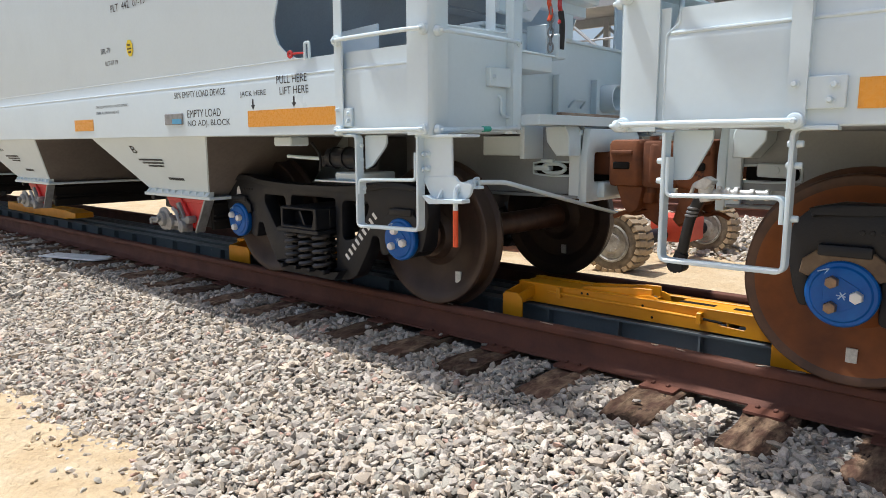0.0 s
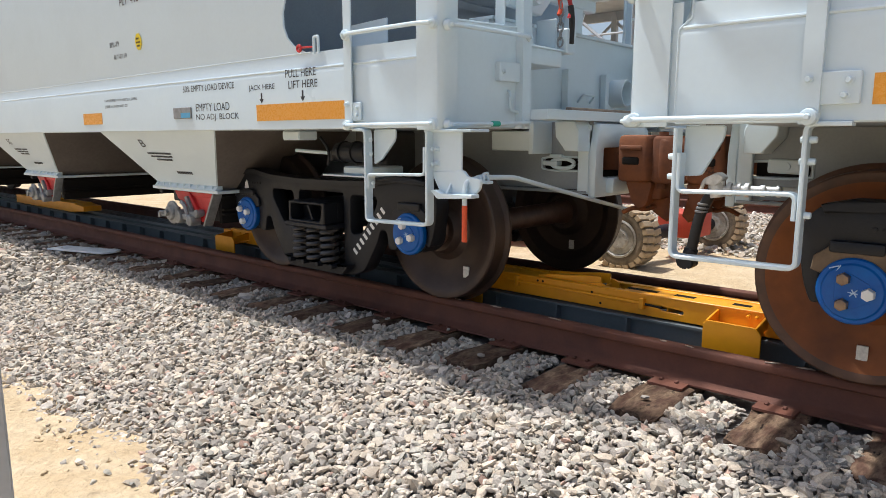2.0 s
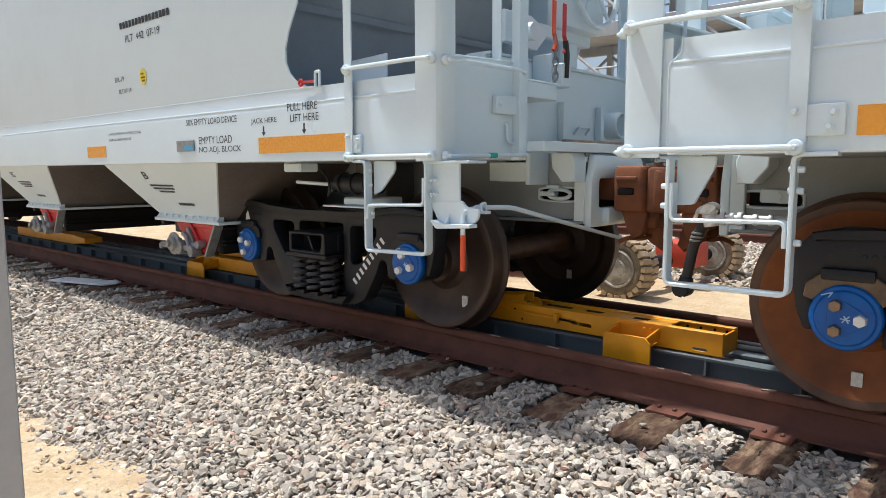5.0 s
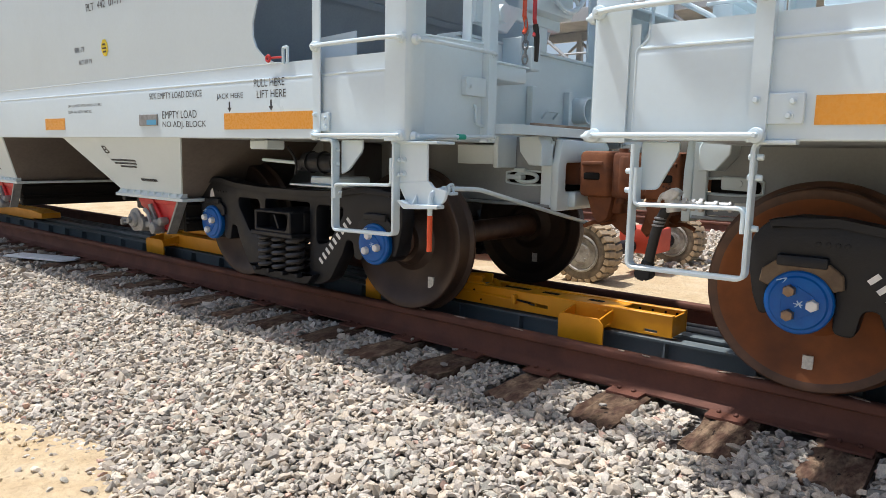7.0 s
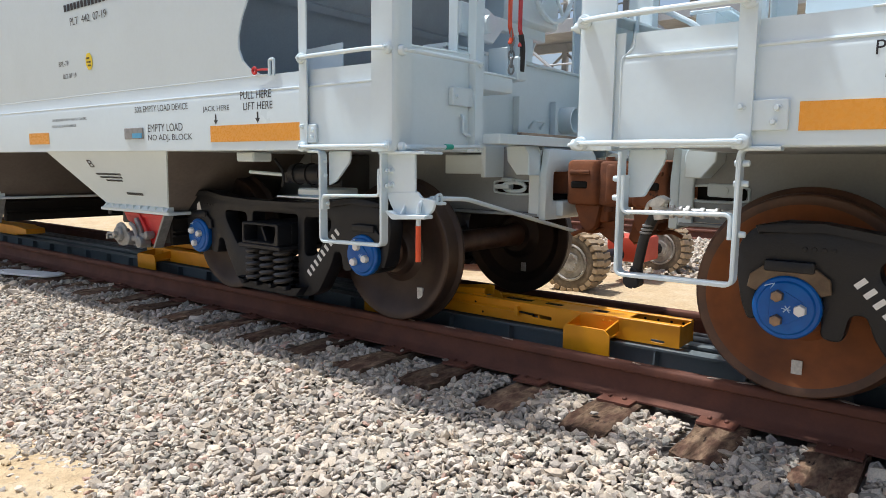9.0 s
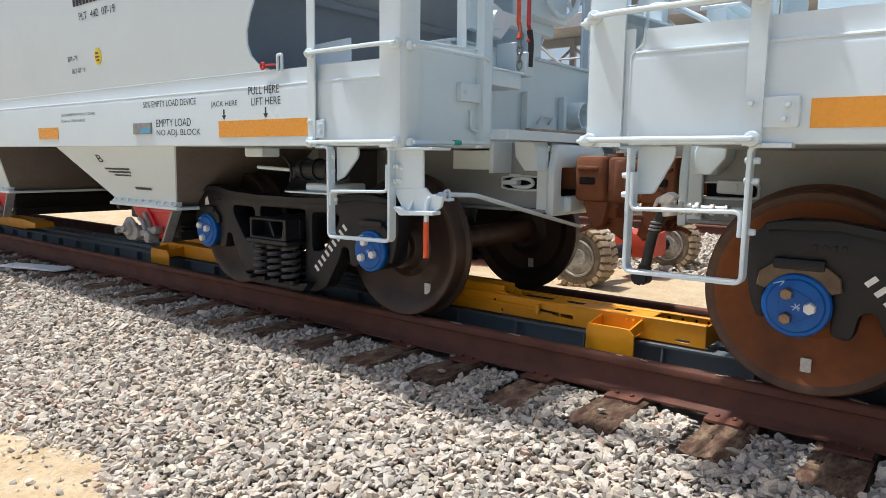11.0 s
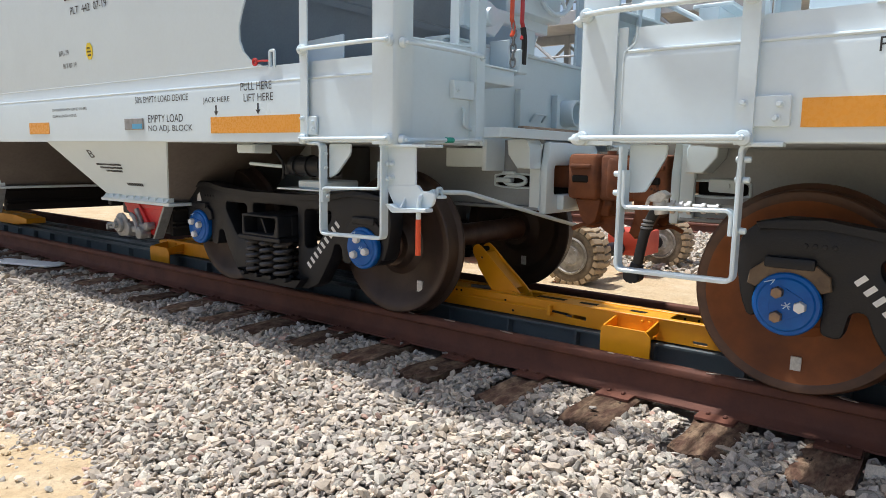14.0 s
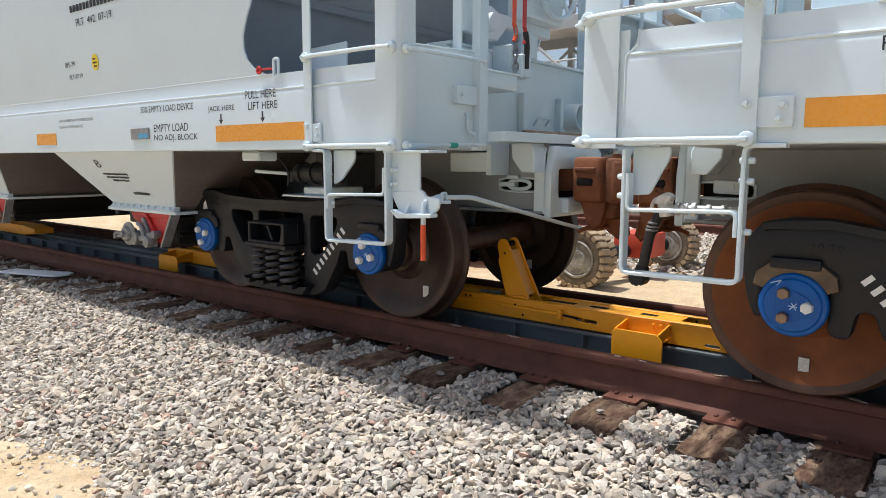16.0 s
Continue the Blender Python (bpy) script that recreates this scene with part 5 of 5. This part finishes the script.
# ---- couplers ----
def coupler(sign):
    """A rusty knuckle coupler; sign -1 belongs to the second car."""
    m = Matrix.Translation((MIDDLE, 0, 0)) @ Matrix.Diagonal((-1, -1, 1, 1)) if sign < 0 else Matrix.Identity(4)
    c = tagged(empty("coupler", pose(0.07, 0, 0.045)), "rust-brown cast knuckle coupler between the cars", "coupler", "couplers")
    bm = B()
    add_box(bm, 0.55, 0.98, -0.075, 0.075, 0.795, 0.945, 0.02, 2, m=m)
    part("shank", bm, M_rust, c)
    bm = B()
    add_prism(bm, rounded([(0.94, -0.17), (1.02, -0.20), (1.14, -0.19), (1.17, -0.12), (1.13, -0.02), (1.16, 0.10), (1.25, 0.20), (1.22, 0.25), (1.02, 0.20), (0.94, 0.12)], 0.03, 3), "z", 0.75, 0.995, 0.02, 2, m=m)
    add_prism(bm, rounded([(0.96, -0.13), (1.12, -0.15), (1.12, 0.05), (0.96, 0.08)], 0.03, 3), "z", 0.63, 0.76, 0.02, 2, m=m)
    add_prism(bm, rounded([(0.86, -0.22), (1.06, -0.24), (1.10, -0.12), (1.10, 0.12), (1.06, 0.24), (0.86, 0.22)], 0.03, 3), "z", 0.735, 1.018, 0.03, 2, m=m)
    add_prism(bm, rounded([(0.88, -0.245), (1.03, -0.255), (1.03, 0.255), (0.88, 0.245)], 0.02, 2), "z", 0.925, 0.955, 0.01, 2, m=m)
    part("coupler_head", bm, M_rust, c)
    for v in (-1, 1):
        # The recess is a flat black block; its shade is painted, not hollowed.
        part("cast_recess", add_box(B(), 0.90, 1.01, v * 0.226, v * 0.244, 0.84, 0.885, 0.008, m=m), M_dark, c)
        part("lower_horn", add_prism(B(), rounded([(0.90, 0.74), (1.08, 0.74), (1.05, 0.60), (0.99, 0.56), (0.95, 0.62)], 0.02, 2), "y", v * 0.10, v * 0.19, 0.012, 2, m=m), M_rust, c)
    bm = B()
    add_prism(bm, rounded([(1.08, -0.22), (1.22, -0.24), (1.30, -0.16), (1.26, -0.04), (1.20, -0.06), (1.18, -0.13), (1.09, -0.14)], 0.025, 3), "z", 0.735, 1.01, 0.02, 2, m=m)
    add_cyl(bm, m @ Vector((1.13, -0.17, 0.70)), m @ Vector((1.13, -0.17, 1.035)), 0.028, seg=14)
    part("knuckle", bm, M_rust, c)
    bm = B()
    add_prism(bm, [(1.02, 0.64), (1.13, 0.64), (1.16, 0.53), (1.12, 0.49), (1.05, 0.55), (1.0, 0.56)], "y", -0.06, 0.03, 0.01, m=m)
    add_tube(bm, [m @ Vector(p) for p in ((0.88, -0.16, 0.54), (0.95, -0.15, 0.575), (1.0, -0.10, 0.56), (1.05, -0.05, 0.58))], 0.014, 8)
    part("lock_lifter", bm, M_rust, c)
    return c


coupler(1)
coupler(-1)

# ---- air hose under the second car ----
hose = tagged(empty("brake_hose", pose(0.145, 0, 0.06)), "black rubber brake hose with a galvanised angle cock", "brake hose")
bm = B()
add_tube(bm, [(1.95, -0.70, 0.742), (1.70, -0.74, 0.742), (1.60, -0.75, 0.742)], 0.020, 12)
for x, r in ((1.64, 0.034), (1.68, 0.030), (1.72, 0.034), (1.79, 0.027), (1.86, 0.027)):
    add_cyl(bm, (x, -0.745, 0.742), (x + 0.022, -0.742, 0.742), r, seg=14, bevel=0.004)
add_cyl(bm, (1.60, -0.75, 0.70), (1.585, -0.75, 0.79), 0.038, seg=16, bevel=0.008)
add_prism(bm, rounded([(1.54, 0.765), (1.60, 0.755), (1.64, 0.80), (1.60, 0.825), (1.56, 0.80)], 0.012, 2), "y", -0.79, -0.72, 0.006)
add_tube(bm, [(1.52, -0.76, 0.735), (1.54, -0.77, 0.785), (1.58, -0.77, 0.80), (1.63, -0.76, 0.77)], 0.010, 8, 0.02)
part("angle_cock", bm, M_cock, hose, "galvanised angle cock and pipe fittings")
bm = B()
add_tube(bm, [(1.575, -0.75, 0.735), (1.545, -0.75, 0.68), (1.515, -0.75, 0.60), (1.497, -0.75, 0.50), (1.485, -0.75, 0.43)], 0.026, 14, 0.06)
part("rubber_hose", bm, M_rubber, hose, "hanging black rubber hose")
bm = B()
for z in (0.665, 0.645, 0.628):
    add_lathe(bm, [(0.026, -0.006), (0.031, -0.004), (0.031, 0.004), (0.026, 0.006)], (1.535 - (0.665 - z) * 0.3, -0.75, z), 16, "z")
part("hose_clamp", bm, M_galv, hose)
bm = B()
add_cyl(bm, (1.488, -0.75, 0.44), (1.470, -0.75, 0.385), 0.034, seg=14, bevel=0.006)
add_prism(bm, rounded([(1.42, 0.40), (1.50, 0.415), (1.515, 0.36), (1.49, 0.335), (1.47, 0.35), (1.445, 0.335), (1.43, 0.36)], 0.012, 2), "y", -0.79, -0.71, 0.008)
part("gladhand", bm, M_black, hose, "black gladhand hose coupling")

# bent rail on the end of the second car
part("end_rail", add_tube(B(), [(1.80, -1.30, 1.50), (1.80, -1.30, 1.675), (1.91, -1.30, 1.665), (2.06, -1.30, 1.58), (2.10, -1.30, 1.50)], 0.012, 10, 0.04), M_paint, car_two, "bent white end rail")

# ---- car mover between the rails ----
YC = -0.285        # the line of the mover between the rails


def beam(v):
    """A long slate-blue guide channel with stiffening ribs, laid between the rails."""
    t = tagged(empty("guide_beam", pose(0, YC, 0)), "slate-blue steel guide beam with welded ribs between the rails", "steel beam", "guide beams")
    bm = B()
    add_prism(bm, [(v * 0.150, -0.008), (v * 0.150, 0.006), (v * 0.045, 0.006), (v * 0.045, -0.008), (v * 0.10, -0.008), (v * 0.10, -0.176), (v * 0.165, -0.176), (v * 0.165, -0.19), (v * 0.085, -0.19), (v * 0.085, -0.008)], "x", -24, 6)
    part("channel", bm, M_slate, t)
    bm = B()
    add_prism(bm, [(v * 0.101, -0.009), (v * 0.148, -0.009), (v * 0.160, -0.175), (v * 0.101, -0.175)], "x", -0.006, 0.006, 0.001)
    first = part("rib", bm, M_slate, t, "welded stiffening rib")
    first.matrix_basis = pose(0.656 + 0.4855 * 4, 0, 0)
    for k in range(-44, 4):
        share("rib", first.data, t, pose(0.656 + 0.4855 * k, 0, 0))
    return t


beam(-1)
beam(1)
M_pipe = material("worn_steel_pipe", (0.16, 0.17, 0.17), 0.4, metal=0.5, second=(0.08, 0.08, 0.08), scale=9, amount=0.7, bump=0.1)
for _y, _r in ((-0.285, 0.022), (0.16, 0.030), (0.30, 0.02)):
    tagged(part("drive_rod", add_cyl(B(), (-24, _y, -0.06), (4.0, _y, -0.06), _r, seg=12), M_pipe), "grey steel drive rod lying between the guide beams", "steel rod", "drive rods")


def skirt(bm, x0, x1, y, z0, z1, cut=0.035):
    add_prism(bm, rounded([(x0, z0), (x1, z0), (x1, z1 - cut), (x1 - cut, z1), (x0 + cut * 0.8, z1), (x0, z1 - cut * 0.5)], 0.006, 2), "y", y - 0.006, y + 0.006, 0.002)


def carriage(name, x0, x1, skirts, label, with_slots=True):
    """A yellow carriage frame in its own space; skirts are the guide plates that hang beside the beam."""
    t = tagged(empty(name, pose(0, YC, 0)), label, "car mover", "car mover carriages")
    for v in (-1, 1):
        holes = []
        if with_slots and x1 - x0 > 2:
            holes = [rounded([(-0.32, 0.086), (-0.18, 0.080), (-0.18, 0.058), (-0.32, 0.064)], 0.008, 3), rounded([(0.46, 0.05), (0.54, 0.048), (0.54, 0.034), (0.46, 0.036)], 0.006, 2)]
        bm = B()
        add_plate(bm, [(x0, 0.018), (x1, 0.018), (x1, 0.140), (x0, 0.140)], holes, "y", v * 0.105, v * 0.117, 0.002)
        fr = part("side_plate", bm, M_yellow, t, "yellow side plate")
        part("top_flange", add_box(B(), x0 + 0.002, x1 - 0.002, v * 0.075, v * 0.121, 0.138, 0.147, 0.002), M_yellow, fr)
        for a, b in skirts:
            bm = B()
            skirt(bm, a, b, v * 0.295, -0.048, 0.103)
            sk = part("guide_skirt", bm, M_yellow, t, "yellow folded guide skirt plate")
            for x in (a + 0.012, b - 0.03):
                bm = B()
                add_prism(bm, [(v * 0.117, 0.128), (v * 0.290, 0.100), (v * 0.290, 0.040), (v * 0.117, 0.060)], "x", x - 0.006, x + 0.006, 0.002)
                part("skirt_web", bm, M_yellow, sk)
            part("skirt_floor", add_box(B(), a + 0.019, b - 0.037, v * 0.117, v * 0.289, 0.032, 0.042, 0.001), M_yellow, sk)
            for x in (a + 0.17, b - 0.08):
                if b - a > 0.2:
                    bm = B()
                    bolt_head(bm, (x, v * 0.117, 0.112), (0, v, 0), 0.010, 0.014)
                    part("skirt_bolt", bm, M_yellow, sk)
    n = max(2, int((x1 - x0) / 0.45))
    for k in range(n + 1):
        x = x0 + 0.008 + (x1 - x0 - 0.016) * k / n
        part("cross_plate", add_box(B(), x - 0.006, x + 0.006, -0.104, 0.104, 0.02, 0.136, 0.002), M_yellow, t)
    return t


pusher = carriage("pusher_carriage", -1.63, 0.625, [(0.0, 0.292), (-1.63, -1.48)], "yellow car mover carriage with a raisable pusher arm")
for _x0, _x1 in ((-1.60, -1.12), (-0.58, 0.30)):
    part("deck_plate", add_box(B(), _x0, _x1, -0.103, 0.103, 0.130, 0.1405, 0.002), M_yellow, pusher)
# Slots are black slabs laid on the deck in place of shaded openings.
for _x, _w in ((-0.58, 0.20), (-0.28, 0.12), (0.05, 0.10)):
    part("deck_slot", add_box(B(), _x, _x + _w, -0.03, 0.02, 0.138, 0.1415, 0.001), M_dark, pusher, "deck slot drawn as a black slab for its shade")
bm = B()
add_cyl(bm, (-1.40, -0.137, 0.105), (-0.40, -0.137, 0.090), 0.009, seg=10)
rod = part("latch_rod", bm, M_yellow, pusher, "yellow latch rod along the side")
for _x, _z in ((-1.31, 0.104), (-0.42, 0.090)):
    part("rod_guide", add_box(B(), _x - 0.014, _x + 0.014, -0.154, -0.117, _z - 0.03, _z + 0.034, 0.004), M_yellow, rod)
part("rod_end", add_cyl(B(), (-0.40, -0.137, 0.090), (-0.30, -0.13, 0.082), 0.007, seg=8), M_dark, rod)
# Bolt holes are black discs, their inner shade painted on.
for _x, _z in ((-1.16, 0.122), (-1.12, 0.122), (-0.76, 0.105), (-0.70, 0.045)):
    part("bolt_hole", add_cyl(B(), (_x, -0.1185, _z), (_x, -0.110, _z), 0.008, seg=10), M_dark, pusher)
# Black discs with painted shade for the holes in the far plate.
for _x in (0.34, 0.42, 0.50, 0.57):
    part("inner_hole", add_cyl(B(), (_x, 0.104, 0.115), (_x, 0.101, 0.115), 0.008, seg=10), M_dark, pusher)
# pusher arm: two cheek plates and a back web, turning on a pin
arm = empty("pusher_arm", pose(-0.757, 0, 0.115))
arm.parent = pusher
arm["label"] = "yellow hinged pusher arm with a forked tip"
_cheek = rounded([(-0.085, -0.03), (0.085, -0.03), (0.080, 0.05), (0.052, 0.24), (0.040, 0.36), (0.028, 0.425), (-0.018, 0.435), (-0.050, 0.405), (-0.056, 0.33), (-0.075, 0.30), (-0.085, 0.10)], [0.01, 0.01, 0.02, 0.05, 0.02, 0.03, 0.03, 0.03, 0.01, 0.01, 0.03], 3)
for _y in (-0.070, 0.055):
    bm = B()
    add_plate(bm, _cheek, [[(-0.012 + 0.010 * math.cos(t), 0.335 + 0.010 * math.sin(t)) for t in [2 * math.pi * i / 10 for i in range(10)]]], "y", _y - 0.007, _y + 0.007, 0.002)
    part("cheek_plate", bm, M_yellow, arm)
bm = B()
add_prism(bm, [(0.050, 0.03), (0.062, 0.03), (0.030, 0.345), (0.018, 0.345)], "y", -0.063, 0.048, 0.002)
add_prism(bm, [(-0.075, 0.03), (-0.063, 0.03), (-0.055, 0.29), (-0.067, 0.29)], "y", -0.063, 0.048, 0.002)
part("arm_web", bm, M_yellow, arm)
part("tip_roller", add_cyl(B(), (-0.005, -0.063, 0.395), (-0.005, 0.048, 0.395), 0.018, seg=14), M_dark, arm)
part("hinge_pin", add_cyl(B(), (0, -0.10, 0.0), (0, 0.10, 0.0), 0.022, seg=14), M_pipe, arm)
for _y in (-0.088, 0.075):
    bm = B()
    add_prism(bm, rounded([(-0.86, 0.10), (-0.66, 0.10), (-0.68, 0.150), (-0.72, 0.165), (-0.80, 0.155)], 0.01, 2), "y", _y - 0.008, _y + 0.008, 0.002)
    part("hinge_bracket", bm, M_yellow, pusher)
bm = B()
add_cyl(bm, (-0.94, -0.02, 0.150), (-1.10, -0.02, 0.140), 0.014, seg=12)
part("ram_rod", bm, M_galv, pusher, "bright hydraulic ram rod")

lead = carriage("lead_carriage", 0.0, 1.35, [(0.0, 0.34)], "yellow leading carriage of the car mover", False)
bf = part("buffer_block", add_box(B(), -0.14, 0.02, -0.12, 0.0, 0.05, 0.13, 0.004), M_yellow, lead)
# Black discs stand for the shade inside the block's bolt holes.
for _x in (-0.11, -0.06, -0.01):
    part("bolt_hole", add_cyl(B(), (_x, -0.122, 0.09), (_x, -0.112, 0.09), 0.012, seg=10), M_dark, bf)
bm = B()
add_prism(bm, [(0.10, 0.148), (0.95, 0.148), (0.90, 0.18), (0.30, 0.19)], "y", 0.03, 0.08, 0.003)
part("stiffener", bm, M_yellow, lead)
part("deck_plate", add_box(B(), 0.1, 1.2, -0.1, 0.1, 0.12, 0.13, 0.002), M_yellow, lead)
# a third carriage standing farther along the beams
rear = carriage("parked_carriage", -9.6, -7.2, [], "yellow carriage standing still farther along the guide beams", False)
bm = B()
add_prism(bm, [(-7.21, 0.03), (-6.90, 0.05), (-6.90, 0.12), (-7.21, 0.14)], "y", -0.12, 0.12, 0.006)
part("nose", bm, M_yellow, rear)
part("deck_plate", add_box(B(), -9.5, -7.25, -0.1, 0.1, 0.125, 0.135, 0.002), M_yellow, rear)

# ---- beyond the track ----
M_tyre = material("dusty_tyre_rubber", (0.20, 0.155, 0.105), 0.9, second=(0.07, 0.06, 0.05), scale=11, amount=0.75, bump=0.4, bump_scale=60)
M_tread_dust = material("dust_coated_tread", (0.42, 0.31, 0.19), 0.95, second=(0.26, 0.19, 0.12), scale=14, amount=0.7, bump=0.3)
M_rim = material("dusty_wheel_rim", (0.46, 0.44, 0.40), 0.7, second=(0.15, 0.13, 0.11), scale=9, amount=0.8, bump=0.2)
M_machine = material("red_machine_paint", (0.50, 0.055, 0.025), 0.5, second=(0.36, 0.045, 0.025), scale=4, amount=0.6, bump=0.05)
M_tower = material("galvanised_frame", (0.46, 0.48, 0.49), 0.55, metal=0.2, second=(0.36, 0.38, 0.39), scale=2, amount=0.6, bump=0.05)
M_board = material("white_scrap_board", (0.80, 0.83, 0.83), 0.5, second=(0.68, 0.70, 0.70), scale=8, amount=0.5, bump=0.1)
M_post = material("grey_painted_post", (0.42, 0.44, 0.47), 0.5, second=(0.36, 0.38, 0.40), scale=5, amount=0.6, bump=0.06)


def tyre(parent, x, y, z, r, w, v):
    bm = B()
    add_lathe(bm, [(r * 0.58, -w / 2 + 0.02), (r * 0.66, -w / 2), (r * 0.86, -w / 2), (r * 0.95, -w / 2 + 0.02), (r * 0.965, 0), (r * 0.95, w / 2 - 0.02), (r * 0.86, w / 2), (r * 0.66, w / 2), (r * 0.58, w / 2 - 0.02)], (0, 0, 0), 40)
    t = part("tyre", bm, M_tyre, parent, "chunky dusty tyre with thick tread bars")
    t.matrix_basis = pose(x, y, z)
    bm = B()
    for k in range(24):
        for s in (-1, 1):
            m = Matrix.Rotation(2 * math.pi * (k + 0.12 * s) / 24, 4, "Y") @ Matrix.Translation((0, s * w * 0.25, r * 0.955)) @ Matrix.Rotation(radians(5 * s), 4, "Z")
            add_box(bm, -0.034, 0.034, -w * 0.26, w * 0.26, -0.04, r * 0.055, 0.006, m=m)
    part("tread", bm, M_tread_dust, t, "dust-coated tread bars")
    bm = B()
    f = -w / 2
    add_lathe(bm, [(r * 0.60, f + 0.02), (r * 0.62, f), (r * 0.56, f - 0.008), (r * 0.52, f + 0.02), (r * 0.50, f + 0.012), (r * 0.34, f + 0.014), (r * 0.30, f - 0.004), (0.001, f - 0.004)], (0, 0, 0), 36)
    for k in range(8):
        a = 2 * math.pi * k / 8
        add_cyl(bm, (r * 0.24 * math.cos(a), f - 0.003, r * 0.24 * math.sin(a)), (r * 0.24 * math.cos(a), f - 0.022, r * 0.24 * math.sin(a)), 0.012, seg=6)
    part("rim", bm, M_rim, t, "dusty grey wheel rim")


def loader():
    t = tagged(empty("loader", pose(0, 0, 0)), "dusty red wheeled loader parked on the sand behind the cars", "loader")
    for x, y in ((-0.77, 3.33), (-0.47, 5.45), (-3.35, 3.33), (-3.1, 5.45)):
        tyre(t, x, y, -0.115, 0.365, 0.36, -1)
    part("chassis", add_box(B(), -3.9, -1.75, 3.75, 5.0, -0.05, 0.45, 0.05, 2), M_machine, t)
    part("front_mount", add_box(B(), -0.80, -0.30, 4.25, 4.8, -0.20, 0.12, 0.03, 2), M_machine, t)
    bm = B()
    add_prism(bm, rounded([(-3.8, 0.44), (-1.9, 0.44), (-2.0, 1.1), (-2.5, 1.35), (-3.8, 1.3)], 0.1, 4), "y", 3.7, 5.05, 0.04, 2)
    part("body", bm, M_machine, t)
    part("axle_housing", add_cyl(B(), (-0.74, 3.4, -0.115), (-0.50, 5.4, -0.115), 0.09, seg=14), M_black, t)
    return t


loader()


def tower():
    """A galvanised steel access tower with decks, rails and bracing."""
    t = tagged(empty("access_tower", pose(0, 0, 0)), "tall galvanised steel access tower with braced decks", "steel tower")
    xs, ys = [-12.5, -10.4, -8.3, -6.2, -4.1, -2.0, 0.1], (14.0, 17.0)
    for y in ys:
        for x in xs:
            part("column", add_box(B(), x - 0.09, x + 0.09, y - 0.09, y + 0.09, -0.5, 11.5, 0.01), M_tower, t)
    for z in (2.9, 5.1, 7.3, 9.5):
        part("deck", add_box(B(), -12.6, 0.2, 14.2, 16.9, z, z + 0.06, 0.0), M_tower, t)
        for y in ys:
            part("deck_beam", add_box(B(), -12.6, 0.2, y - 0.06, y + 0.06, z - 0.28, z + 0.1, 0.01), M_tower, t)
            for k in (0.55, 1.05):
                part("hand_rail", add_cyl(B(), (-12.6, y, z + k), (0.2, y, z + k), 0.03, seg=8), M_tower, t)
        for i, (a, b) in enumerate(zip(xs, xs[1:])):
            for y in ys:
                lo, hi = z - 2.0, z - 0.3
                part("brace", add_cyl(B(), (a, y, lo if i % 2 else hi), (b, y, hi if i % 2 else lo), 0.05, seg=8), M_tower, t)
    return t


tower()

# white scrap board across the ties, and the post by the road
bm = B()
add_prism(bm, [(-0.50, -0.10), (0.42, -0.09), (0.50, 0.02), (0.46, 0.11), (-0.44, 0.09)], "z", 0.0, 0.02, 0.004)
_bd = part("scrap_board", bm, M_board)
_bd.matrix_basis = pose(-4.93, -1.175, -0.178, 3, -1, 14)
tagged(_bd, "dull white scrap board lying across the ties", "board")
bm = B()
add_prism(bm, rounded([(-0.06, -0.05), (0.06, -0.05), (0.06, 0.05), (-0.06, 0.05)], 0.008, 2), "z", -0.55, 1.35, 0.004)
_po = part("road_post", bm, M_post)
_po.matrix_basis = pose(1.815, -3.875, 0, 0, 0, 75)
tagged(_po, "grey painted steel post standing in the sand", "post")


# ---- what moves ----
def motions():
    steps = [(0.0, 2.036), (0.5, 1.941), (1.0, 1.846), (1.5, 1.750), (2.0, 1.650), (2.5, 1.552), (3.0, 1.448), (3.5, 1.350), (4.0, 1.250), (4.2, 1.213), (4.9, 1.096), (5.6, 1.016), (6.3, 0.998), (6.5, 1.008), (7.0, 1.029), (7.5, 1.054), (8.0, 1.078), (8.5, 1.106), (9.0, 1.130),
             (11.5, 1.253), (12.0, 1.277), (12.5, 1.301), (13.0, 1.324), (13.5, 1.347), (14.0, 1.371), (14.5, 1.395), (15.0, 1.422), (15.5, 1.438), (16.0, 1.398)]
    walk(pusher, [(t, pose(x, YC, 0)) for t, x in steps])
    walk(lead, [(t, pose(x - 4.85, YC, 0)) for t, x in steps])
    lean = [(0.0, 88), (9.0, 88), (11.3, 80), (12.0, 67), (12.5, 50), (13.0, 45), (13.5, 43.5), (14.0, 41.5), (14.5, 37), (15.0, 28), (15.5, 19.5), (16.0, 18.6)]
    walk(arm, [(t, pose(-0.757, 0, 0.115, 0, -a, 0)) for t, a in lean])


motions()
